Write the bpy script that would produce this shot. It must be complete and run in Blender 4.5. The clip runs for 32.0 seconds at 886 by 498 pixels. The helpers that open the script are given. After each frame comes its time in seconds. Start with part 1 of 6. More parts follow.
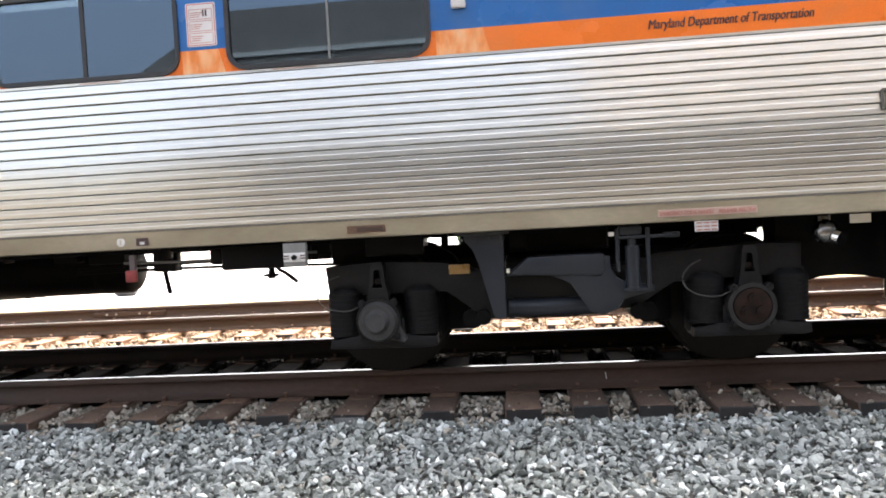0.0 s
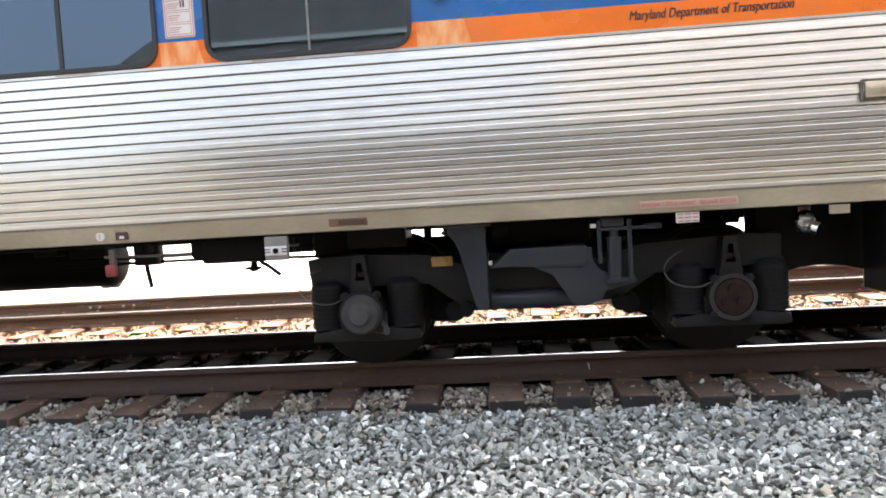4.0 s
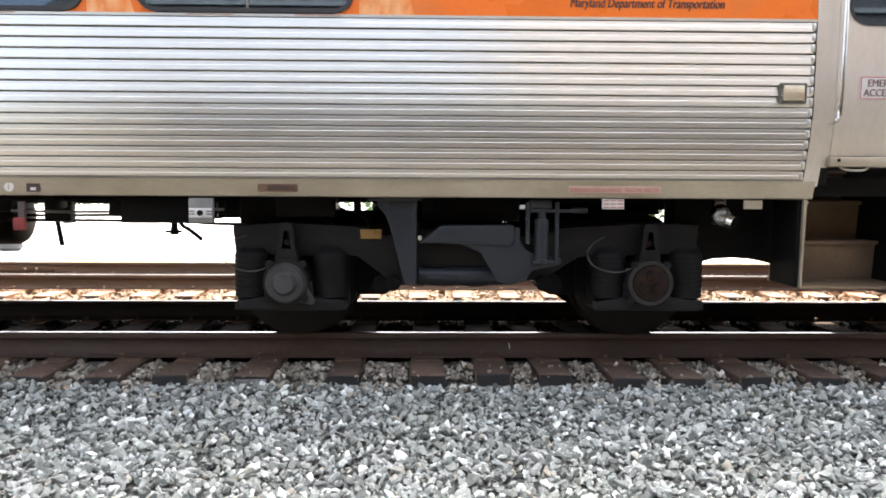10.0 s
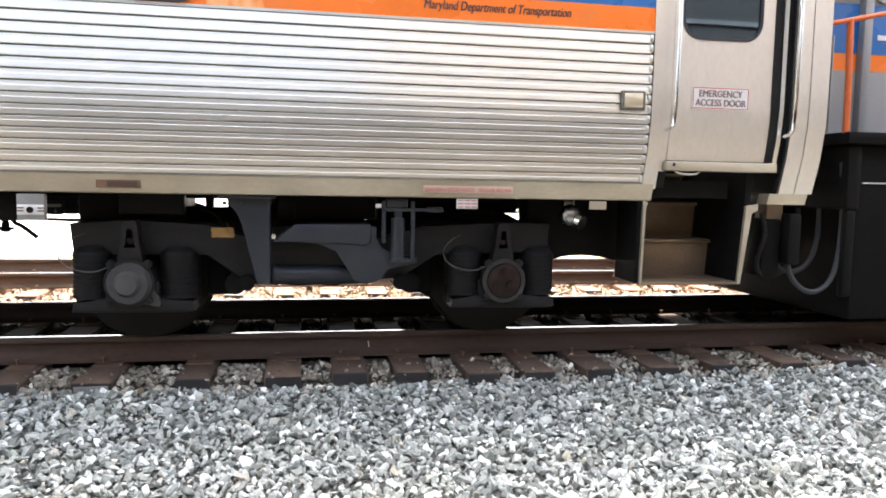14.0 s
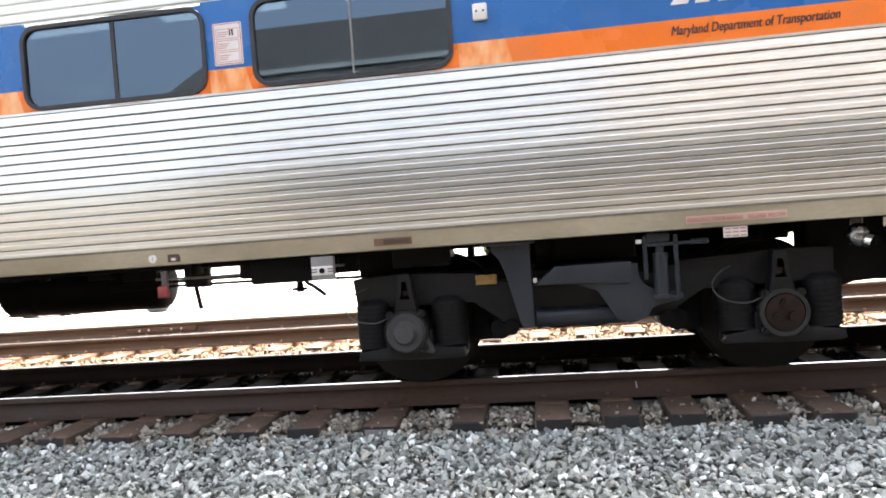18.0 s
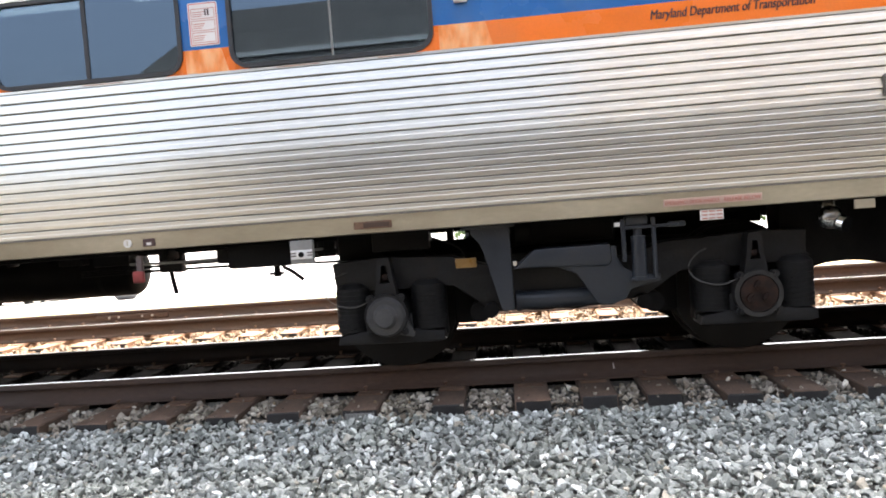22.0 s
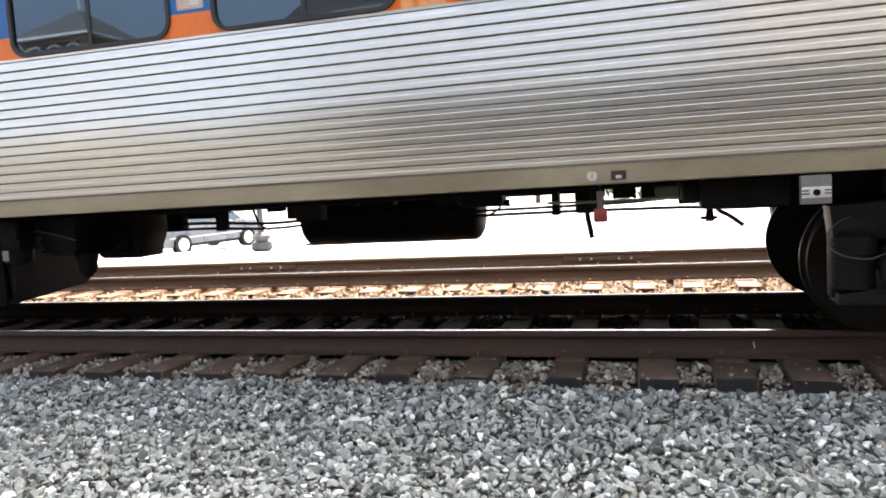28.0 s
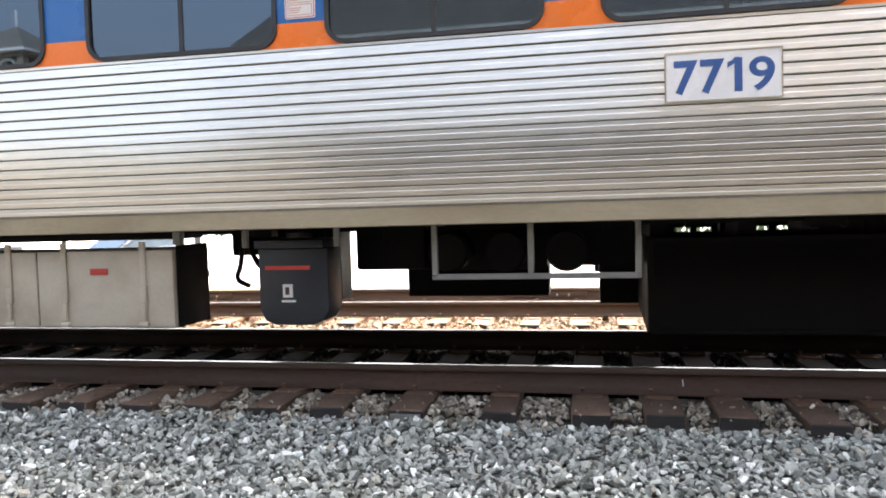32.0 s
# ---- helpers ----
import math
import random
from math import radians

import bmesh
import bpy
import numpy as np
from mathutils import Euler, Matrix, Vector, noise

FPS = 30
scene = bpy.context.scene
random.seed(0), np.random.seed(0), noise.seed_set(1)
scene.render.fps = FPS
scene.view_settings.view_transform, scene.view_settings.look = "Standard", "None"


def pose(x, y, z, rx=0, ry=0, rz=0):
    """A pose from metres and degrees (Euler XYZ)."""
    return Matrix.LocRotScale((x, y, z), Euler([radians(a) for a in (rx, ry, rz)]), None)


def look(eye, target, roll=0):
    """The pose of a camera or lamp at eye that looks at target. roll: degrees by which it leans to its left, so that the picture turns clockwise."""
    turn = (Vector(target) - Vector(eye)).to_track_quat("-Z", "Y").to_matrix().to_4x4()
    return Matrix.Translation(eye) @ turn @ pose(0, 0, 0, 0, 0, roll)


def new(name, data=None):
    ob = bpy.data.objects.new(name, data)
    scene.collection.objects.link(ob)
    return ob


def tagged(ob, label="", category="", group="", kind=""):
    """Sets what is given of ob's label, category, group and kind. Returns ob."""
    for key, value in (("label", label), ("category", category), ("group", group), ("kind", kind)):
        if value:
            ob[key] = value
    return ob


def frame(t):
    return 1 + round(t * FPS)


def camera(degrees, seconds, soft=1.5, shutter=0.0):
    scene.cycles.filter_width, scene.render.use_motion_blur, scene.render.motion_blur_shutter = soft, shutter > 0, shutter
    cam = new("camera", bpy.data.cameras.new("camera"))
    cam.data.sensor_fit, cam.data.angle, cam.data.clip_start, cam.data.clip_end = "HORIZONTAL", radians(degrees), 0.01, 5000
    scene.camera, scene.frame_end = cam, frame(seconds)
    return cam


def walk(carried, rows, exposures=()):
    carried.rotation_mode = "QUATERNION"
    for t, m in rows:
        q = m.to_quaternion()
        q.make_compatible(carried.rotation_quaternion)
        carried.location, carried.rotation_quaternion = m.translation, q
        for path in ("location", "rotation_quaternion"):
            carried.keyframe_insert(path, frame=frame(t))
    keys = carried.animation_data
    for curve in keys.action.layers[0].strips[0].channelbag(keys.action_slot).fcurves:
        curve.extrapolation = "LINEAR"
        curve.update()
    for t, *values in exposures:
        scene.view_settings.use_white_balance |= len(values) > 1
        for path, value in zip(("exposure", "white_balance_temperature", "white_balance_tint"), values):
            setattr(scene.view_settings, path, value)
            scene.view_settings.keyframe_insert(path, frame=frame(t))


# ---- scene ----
cam = camera(62.7, 32.0, soft=1.8)
PATH = [
    (0, (0.088, 0.214, 1.104), (-0.121, 2.201, 1.017), -3.1),
    (0.5, (0.091, 0.203, 1.15), (-0.08, 2.193, 1.053), -2.6),
    (1, (0.106, 0.203, 1.151), (-0.09, 2.19, 1.038), -2.8),
    (1.5, (0.127, 0.222, 1.145), (-0.112, 2.204, 1.026), -2.9),
    (2, (0.136, 0.243, 1.156), (-0.143, 2.219, 1.024), -3.6),
    (2.5, (0.149, 0.251, 1.15), (-0.151, 2.225, 1.037), -4.2),
    (3, (0.153, 0.249, 1.161), (-0.096, 2.227, 1.003), -4.1),
    (3.5, (0.145, 0.235, 1.154), (-0.059, 2.219, 1.011), -3.8),
    (5.5, (0.049, 0.222, 1.04), (-0.075, 2.216, 0.958), -2.6),
    (6, (0.034, 0.212, 1.044), (-0.063, 2.208, 0.96), -3.0),
    (6.5, (0.027, 0.196, 1.041), (-0.046, 2.194, 0.986), -3.6),
    (7, (0.023, 0.186, 1.057), (-0.022, 2.185, 1.004), -3.3),
    (7.5, (0.037, 0.18, 1.067), (-0.032, 2.179, 1.044), -3.2),
    (8, (0.072, 0.196, 1.052), (-0.029, 2.193, 1.004), -2.6),
    (8.5, (0.086, 0.203, 1.049), (-0.069, 2.196, 0.993), -1.6),
    (9, (0.077, 0.209, 1.041), (-0.106, 2.2, 0.976), -1.9),
    (9.5, (0.069, 0.227, 1.042), (-0.022, 2.222, 0.935), 0.1),
    (10, (0.058, 0.215, 1.047), (0.1, 2.208, 0.885), 0.3),
    (10.5, (0.07, 0.195, 1.078), (0.282, 2.179, 0.939), 1.0),
    (11, (0.126, 0.183, 1.097), (0.514, 2.139, 0.94), 1.8),
    (11.5, (0.163, 0.187, 1.099), (0.596, 2.13, 0.908), 2.7),
    (12, (0.198, 0.2, 1.093), (0.615, 2.149, 0.925), 2.2),
    (12.5, (0.237, 0.205, 1.086), (0.636, 2.156, 0.906), 1.7),
    (13, (0.225, 0.208, 1.083), (0.597, 2.166, 0.909), 1.4),
    (13.5, (0.226, 0.207, 1.091), (0.598, 2.163, 0.909), 1.1),
    (15.5, (0.197, 0.209, 1.083), (0.527, 2.175, 0.922), 1.0),
    (16, (0.172, 0.22, 1.084), (0.486, 2.185, 0.885), 1.3),
    (16.5, (0.104, 0.212, 1.056), (0.184, 2.207, 0.934), 1.3),
    (17, (0.085, 0.216, 1.065), (-0.044, 2.208, 0.937), -0.0),
    (17.5, (0.094, 0.216, 1.077), (-0.128, 2.2, 0.958), -2.5),
    (18, (0.089, 0.2, 1.099), (-0.19, 2.18, 1.049), -4.2),
    (18.5, (0.095, 0.195, 1.119), (-0.216, 2.17, 1.06), -5.2),
    (19, (0.083, 0.199, 1.085), (-0.205, 2.174, 0.965), -4.6),
    (19.5, (0.069, 0.205, 1.075), (-0.226, 2.18, 0.963), -5.0),
    (20, (0.059, 0.217, 1.07), (-0.284, 2.184, 0.942), -5.5),
    (20.5, (0.051, 0.219, 1.073), (-0.32, 2.181, 0.96), -5.3),
    (21, (0.047, 0.21, 1.084), (-0.308, 2.176, 0.984), -5.1),
    (21.5, (0.033, 0.197, 1.087), (-0.253, 2.174, 0.994), -4.4),
    (22, (0.025, 0.192, 1.086), (-0.176, 2.179, 0.992), -4.3),
    (22.5, (0.012, 0.206, 1.086), (-0.025, 2.201, 0.948), -0.6),
    (23, (-0.002, 0.208, 1.089), (0.033, 2.201, 0.919), 0.3),
    (23.5, (-0.007, 0.235, 1.072), (0.01, 2.225, 0.874), -0.7),
    (24, (0.052, 0.327, 1.06), (-0.238, 2.3, 0.909), -2.9),
    (24.5, (0.101, 0.443, 1.047), (-0.281, 2.398, 0.874), -2.5),
    (26.5, (0.066, 0.499, 1.06), (-0.258, 2.471, 0.981), -1.5),
    (27, (0.075, 0.525, 1.065), (-0.377, 2.47, 0.962), -2.9),
    (27.5, (0.062, 0.534, 1.073), (-0.484, 2.449, 0.893), -3.8),
    (28, (0.045, 0.516, 1.064), (-0.506, 2.43, 0.883), -3.4),
    (28.5, (0.049, 0.506, 1.067), (-0.458, 2.433, 0.903), -3.2),
    (29, (0.048, 0.49, 1.06), (-0.443, 2.425, 0.93), -2.5),
    (29.5, (0.056, 0.482, 1.058), (-0.396, 2.428, 0.952), -3.0),
    (30, (0.054, 0.475, 1.066), (-0.351, 2.431, 0.979), -2.3),
    (30.5, (0.066, 0.478, 1.075), (-0.318, 2.439, 0.983), -1.6),
    (31, (0.071, 0.486, 1.069), (-0.305, 2.449, 0.985), -1.4),
    (31.5, (0.065, 0.493, 1.067), (-0.333, 2.45, 0.968), -1.6),
    (32, (0.073, 0.501, 1.07), (-0.323, 2.459, 0.972), -1.6),
]
walk(cam, [(t, look(eye, target, roll)) for t, eye, target, roll in PATH],
     exposures=[(0, 1.87, 6580, 10), (3, 1.97, 6580, 10), (7, 1.81, 6580, 10), (11, 1.94, 6580, 10), (13, 2.18, 6580, 10), (17, 2.10, 6580, 10), (20, 1.96, 6580, 10), (23, 1.97, 6580, 10), (27, 1.82, 6580, 10), (28, 1.55, 6580, 10), (30, 1.42, 6580, 10), (31, 1.47, 6580, 10), (32, 1.76, 6580, 10)])

# ---------------------------------------------------------------- light
world = bpy.data.worlds.new("sky")
scene.world = world
world.use_nodes = True
SUN_EL, SUN_AZ = radians(63), radians(8)     # azimuth from +y towards +x
wn, wl = world.node_tree.nodes, world.node_tree.links
sky = wn.new("ShaderNodeTexSky")
sky.sky_type = "NISHITA"
sky.sun_disc = False
sky.sun_elevation = SUN_EL
sky.sun_rotation = SUN_AZ
sky.dust_density = 9.0
sky.ozone_density = 1.0
sky.air_density = 0.75
haze = wn.new("ShaderNodeHueSaturation")      # a hazy, milky sky
haze.inputs["Saturation"].default_value = 0.62
haze.inputs["Hue"].default_value = 0.494
wl.new(sky.outputs[0], haze.inputs["Color"])
wl.new(haze.outputs[0], wn["Background"].inputs[0])
wn["Background"].inputs[1].default_value = 0.265
sun = new("sun", bpy.data.lights.new("sun", "SUN"))
sun.data.energy, sun.data.angle, sun.data.color = 4.5, radians(0.53), (1.0, 0.97, 0.92)
sun_to = Vector((math.sin(SUN_AZ) * math.cos(SUN_EL), math.cos(SUN_AZ) * math.cos(SUN_EL), math.sin(SUN_EL)))
sun.matrix_world = look(sun_to * 40, (0, 0, 0))


# ---------------------------------------------------------------- materials
def material(name, colour, rough=0.6, metal=0.0, vary=0.15, scale=6.0, fine=60.0, bump=0.0, dirt=None, dirt_amount=0.0, dirt_scale=2.0,
             stretch=(1, 1, 1), per_object=0.0, per_island=0.0, rough_vary=0.1, spec=0.5, brushed=0.0):
    """A surface with two scales of noise in colour and gloss, an optional layer of dirt, and fine relief."""
    m = bpy.data.materials.new(name)
    m.use_nodes = True
    n, l = m.node_tree.nodes, m.node_tree.links
    p = n["Principled BSDF"]
    tc = n.new("ShaderNodeTexCoord")
    mp = n.new("ShaderNodeMapping")
    mp.inputs["Scale"].default_value = stretch
    l.new(tc.outputs["Object"], mp.inputs[0])

    def noise_tex(s, detail=5.0):
        t = n.new("ShaderNodeTexNoise")
        t.inputs["Scale"].default_value, t.inputs["Detail"].default_value = s, detail
        l.new(mp.outputs[0], t.inputs["Vector"])
        return t.outputs[0]

    big, small = noise_tex(scale), noise_tex(fine)

    def ranged(sock, lo, hi, a=0.3, b=0.7, clamp=False):
        r = n.new("ShaderNodeMapRange")
        r.clamp = clamp
        r.inputs[1].default_value, r.inputs[2].default_value, r.inputs[3].default_value, r.inputs[4].default_value = a, b, lo, hi
        l.new(sock, r.inputs[0])
        return r.outputs[0]

    def maths(op, a, b):
        q = n.new("ShaderNodeMath")
        q.operation = op
        for i, v in enumerate((a, b)):
            if isinstance(v, (int, float)):
                q.inputs[i].default_value = v
            else:
                l.new(v, q.inputs[i])
        return q.outputs[0]

    f = maths("MULTIPLY", ranged(big, 1 - vary, 1 + vary), ranged(small, 1 - vary * 0.7, 1 + vary * 0.7))
    if per_object:
        oi = n.new("ShaderNodeObjectInfo")
        f = maths("MULTIPLY", f, ranged(oi.outputs["Random"], 1 - per_object, 1 + per_object, 0, 1))
    if per_island:
        ge = n.new("ShaderNodeNewGeometry")
        f = maths("MULTIPLY", f, ranged(ge.outputs["Random Per Island"], 1 - per_island, 1 + per_island, 0, 1))
    vm = n.new("ShaderNodeVectorMath")
    vm.operation = "SCALE"
    vm.inputs[0].default_value = colour
    l.new(f, vm.inputs["Scale"])
    out = vm.outputs[0]
    if dirt:
        mx = n.new("ShaderNodeMix")
        mx.data_type = "RGBA"
        mx.inputs["B"].default_value = (*dirt, 1)
        d = ranged(noise_tex(dirt_scale, 8.0), 0.0, 1.0, 0.62 - dirt_amount * 0.5, 0.95 - dirt_amount * 0.5, True)
        l.new(maths("MULTIPLY", d, min(1.0, 0.35 + dirt_amount)), mx.inputs["Factor"])
        l.new(out, mx.inputs["A"])
        out = mx.outputs["Result"]
    l.new(out, p.inputs["Base Color"])
    p.inputs["Metallic"].default_value = metal
    p.inputs["Specular IOR Level"].default_value = spec
    if brushed:
        grain = n.new("ShaderNodeCombineXYZ")
        grain.inputs[2].default_value = 1.0
        p.inputs["Anisotropic"].default_value = brushed
        l.new(grain.outputs[0], p.inputs["Tangent"])
    l.new(ranged(big, max(0.03, rough - rough_vary), min(1, rough + rough_vary)), p.inputs["Roughness"])
    if bump:
        b = n.new("ShaderNodeBump")
        b.inputs["Strength"].default_value, b.inputs["Distance"].default_value = 1.0, bump
        l.new(small, b.inputs["Height"])
        l.new(b.outputs[0], p.inputs["Normal"])
    return m


DOOR_STEEL = material("dull_brushed_steel", (0.70, 0.675, 0.63), 0.44, 1.0, 0.05, 1.2, 40, stretch=(1, 1, 0.4), rough_vary=0.0, brushed=0.5)
STEEL = material("stainless_steel", (0.715, 0.715, 0.675), 0.30, 1.0, 0.035, 0.7, 26, stretch=(0.4, 1, 0.3), rough_vary=0.0, brushed=0.7)
SILL = material("dusty_sill_metal", (0.52, 0.47, 0.37), 0.48, 0.6, 0.08, 2.0, 50, 0.0005, (0.30, 0.25, 0.18), 0.45, 2.5, stretch=(0.4, 1, 1))
PALE_GREY = material("pale_grey_enamel", (0.31, 0.32, 0.33), 0.4, 0.0, 0.06, 2, 60, 0.0, (0.25, 0.23, 0.21), 0.3, 2.0)
# shade of grooves and gaps as a colour; also the latch's dark frame
SHADE_TRIM = material("groove_shade_and_trim", (0.135, 0.125, 0.108), 0.8, 0.0, 0.3, 2.0, 50)
BLUE = material("blue_enamel", (0.010, 0.125, 0.40), 0.28, 0.0, 0.05, 2.0, 80, 0.0, (0.08, 0.18, 0.34), 0.15, 3.0)
ORANGE = material("orange_enamel", (0.86, 0.19, 0.018), 0.30, 0.0, 0.05, 2.0, 80, 0.0, (0.55, 0.22, 0.08), 0.15, 3.0)
PEEL = material("worn_orange_film", (0.86, 0.25, 0.04), 0.4, 0.0, 0.12, 7.0, 40, 0.0003, (0.88, 0.62, 0.36), 0.5, 7.0, stretch=(1.4, 1, 0.6))
RUBBER = material("black_rubber", (0.0095, 0.0095, 0.010), 0.6, 0.0, 0.15, 5, 90, 0.0005, spec=0.18)
BOGIE = material("sooty_cast_steel", (0.0130, 0.0130, 0.0138), 0.55, 0.0, 0.25, 5, 60, 0.0012, (0.022, 0.018, 0.0145), 0.3, 4.0, spec=0.2)
BOGIE_GREY = material("grey_painted_steel", (0.0235, 0.0285, 0.037), 0.42, 0.0, 0.12, 4, 60, 0.0005, (0.03, 0.027, 0.024), 0.3, 4.0, spec=0.35)
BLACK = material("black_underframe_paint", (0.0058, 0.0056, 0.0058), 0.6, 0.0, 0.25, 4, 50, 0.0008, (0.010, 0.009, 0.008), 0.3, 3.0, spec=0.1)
CREAM = material("cream_box_paint", (0.52, 0.48, 0.40), 0.5, 0.0, 0.06, 3, 60, 0.0004, (0.25, 0.20, 0.14), 0.35, 3.0)
GREY_BAR = material("grey_bar_paint", (0.23, 0.23, 0.22), 0.5, 0.0, 0.1, 4, 60, 0.0004, (0.10, 0.09, 0.08), 0.3, 4.0)
WHEEL = material("dark_wheel_steel", (0.010, 0.0085, 0.0075), 0.55, 0.0, 0.2, 5, 60, 0.0005, spec=0.2)
CHROME = material("dull_chrome", (0.30, 0.30, 0.30), 0.22, 1.0, 0.1, 6, 60)
BRASSY = material("worn_latch_metal", (0.72, 0.66, 0.52), 0.4, 0.8, 0.06, 8, 60)
POLISHED = material("polished_tube", (0.80, 0.79, 0.77), 0.14, 1.0, 0.03, 4, 60)
CABLE = material("dusty_cable", (0.05, 0.047, 0.043), 0.6, 0.0, 0.2, 8, 60)
RAIL = material("rusty_rail_side", (0.066, 0.039, 0.028), 0.8, 0.0, 0.22, 3, 70, 0.0008, (0.055, 0.038, 0.030), 0.45, 2.0, stretch=(0.3, 1, 1))
RAIL_OLD = material("brown_rail_side", (0.050, 0.030, 0.021), 0.75, 0.0, 0.22, 3, 70, 0.0008, (0.034, 0.023, 0.018), 0.45, 2.0, stretch=(0.3, 1, 1), spec=0.25)
# darker copy of RAIL, with the shade under the train in its colour
RAIL_SHADED = material("shaded_rail_side", (0.030, 0.021, 0.017), 0.75, 0.0, 0.22, 3, 70, 0.0008, (0.02, 0.016, 0.013), 0.4, 2.0, stretch=(0.3, 1, 1), spec=0.2)
RAILTOP = material("polished_rail_head", (0.72, 0.71, 0.70), 0.16, 1.0, 0.05, 2, 40, 0.0, (0.35, 0.30, 0.27), 0.15, 3.0, stretch=(0.15, 1, 1), rough_vary=0.04)
TIE = material("weathered_sleeper_wood", (0.122, 0.078, 0.054), 0.85, 0.0, 0.30, 6, 90, 0.003, (0.035, 0.028, 0.024), 0.45, 5.0, stretch=(1, 0.25, 1), per_object=0.25)
# sleeper wood under the train, its shade put into the colour
TIE_SHADED = material("shaded_sleeper_wood", (0.0075, 0.0065, 0.006), 0.95, 0.0, 0.3, 6, 90, 0.003, (0.005, 0.0045, 0.004), 0.4, 5.0, stretch=(1, 0.25, 1), spec=0.03)
TIE_END = material("tarred_sleeper_end", (0.022, 0.021, 0.021), 0.8, 0.0, 0.3, 9, 90, 0.003, (0.05, 0.045, 0.04), 0.3, 6.0)
TIE_OLD = material("bleached_sleeper_wood", (0.225, 0.108, 0.050), 0.85, 0.0, 0.30, 6, 90, 0.003, (0.10, 0.07, 0.05), 0.4, 5.0, stretch=(1, 0.25, 1), per_object=0.25)
PLATE = material("rusty_tie_plate", (0.15, 0.085, 0.052), 0.8, 0.0, 0.25, 8, 80, 0.001, (0.08, 0.05, 0.04), 0.4, 6.0, per_object=0.2)
# stones under the train, near black to hold its shade
STONE_SHADED = material("shaded_ballast_stone", (0.014, 0.013, 0.012), 0.95, 0.0, 0.3, 9, 140, 0.002, (0.03, 0.025, 0.021), 0.3, 3.0, per_island=0.8, spec=0.03)
STONE_FAR = material("pale_ballast_stone", (0.225, 0.155, 0.100), 0.85, 0.0, 0.2, 9, 140, 0.002, (0.29, 0.16, 0.08), 0.3, 2.0, per_island=0.5)
BED = material("ballast_fines", (0.045, 0.044, 0.040), 0.9, 0.0, 0.35, 14, 90, 0.01, (0.05, 0.045, 0.04), 0.4, 3.0)
# bed under the train, its shade put into the colour
BED_SHADED = material("shaded_ballast_fines", (0.007, 0.0065, 0.006), 1.0, 0.0, 0.35, 14, 90, 0.01, spec=0.0, rough_vary=0.0)
BED_FAR = material("pale_ballast_fines", (0.12, 0.085, 0.055), 0.9, 0.0, 0.3, 14, 90, 0.01, (0.09, 0.06, 0.04), 0.4, 3.0)
ASPHALT = material("worn_brown_paving", (0.042, 0.030, 0.018), 0.9, 0.0, 0.2, 1.5, 60, 0.003, (0.055, 0.041, 0.026), 0.3, 1.0)
SCUFF = material("scuffed_step_metal", (0.27, 0.19, 0.12), 0.45, 0.3, 0.15, 4, 60, 0.0006, (0.12, 0.09, 0.065), 0.5, 3.0)
CONCRETE = material("pale_concrete", (0.50, 0.48, 0.45), 0.85, 0.0, 0.10, 0.8, 30, 0.002, (0.34, 0.31, 0.27), 0.3, 0.5)
YELLOW = material("yellow_edge_paint", (0.66, 0.52, 0.22), 0.6, 0.0, 0.1, 3, 60, 0.0005)
WHITE = material("white_label", (0.70, 0.69, 0.68), 0.45, 0.0, 0.04, 6, 60)
BOARD = material("white_enamel_board", (0.84, 0.85, 0.86), 0.3, 0.0, 0.03, 4, 60)
PINK = material("faded_pink_label", (0.56, 0.40, 0.34), 0.5, 0.0, 0.06, 10, 60)
RED = material("red_label", (0.50, 0.045, 0.04), 0.5, 0.0, 0.1, 8, 60)
TAGBAR = material("faded_pink_strap", (0.10, 0.075, 0.072), 0.6, 0.0, 0.15, 9, 60)
TAG = material("dull_red_tag", (0.22, 0.035, 0.032), 0.6, 0.0, 0.25, 14, 60)
FADED = material("faded_red_ink", (0.50, 0.22, 0.18), 0.5, 0.0, 0.1, 10, 60)
INK = material("dark_ink", (0.06, 0.03, 0.03), 0.5, 0.0, 0.05, 10, 60)
SIGN_INK = material("worn_sign_ink", (0.17, 0.10, 0.10), 0.5, 0.0, 0.1, 12, 60)
INK_BLUE = material("blue_numerals", (0.045, 0.11, 0.32), 0.4, 0.0, 0.05, 10, 60)
# darker than ORANGE: the handrails' shade is in the colour
HANDRAIL = material("shaded_orange_rail_paint", (0.60, 0.13, 0.035), 0.4, 0.0, 0.1, 6, 60)
GASKET = material("grey_weathered_gasket", (0.036, 0.039, 0.044), 0.55, 0.0, 0.15, 5, 90, 0.0005, (0.06, 0.058, 0.055), 0.3, 3.0, spec=0.35)
AMBER = material("amber_reflector", (0.30, 0.17, 0.05), 0.3, 0.0, 0.1, 10, 60)
POST_PAINT = material("dark_post_paint", (0.040, 0.041, 0.045), 0.5, 0.0, 0.1, 5, 60)
CAR_PAINT = material("grey_car_paint", (0.105, 0.115, 0.135), 0.3, 0.0, 0.04, 3, 60)
SEAT = material("dark_blue_seat_cloth", (0.022, 0.05, 0.15), 0.8, 0.0, 0.1, 10, 60)
LINER = material("dim_interior_liner", (0.10, 0.105, 0.11), 0.7, 0.0, 0.1, 2, 40)
CANOPY = material("brown_canopy_boards", (0.14, 0.105, 0.065), 0.8, 0.0, 0.1, 1.5, 30, 0.001, (0.10, 0.075, 0.045), 0.3, 1.0)
# for the added wall; its tone is set by the flutes' reflections
OLIVE = material("olive_reflection_tone", (0.095, 0.075, 0.034), 0.9, 0.0, 0.2, 0.8, 20, 0.002, (0.055, 0.055, 0.028), 0.4, 0.4)
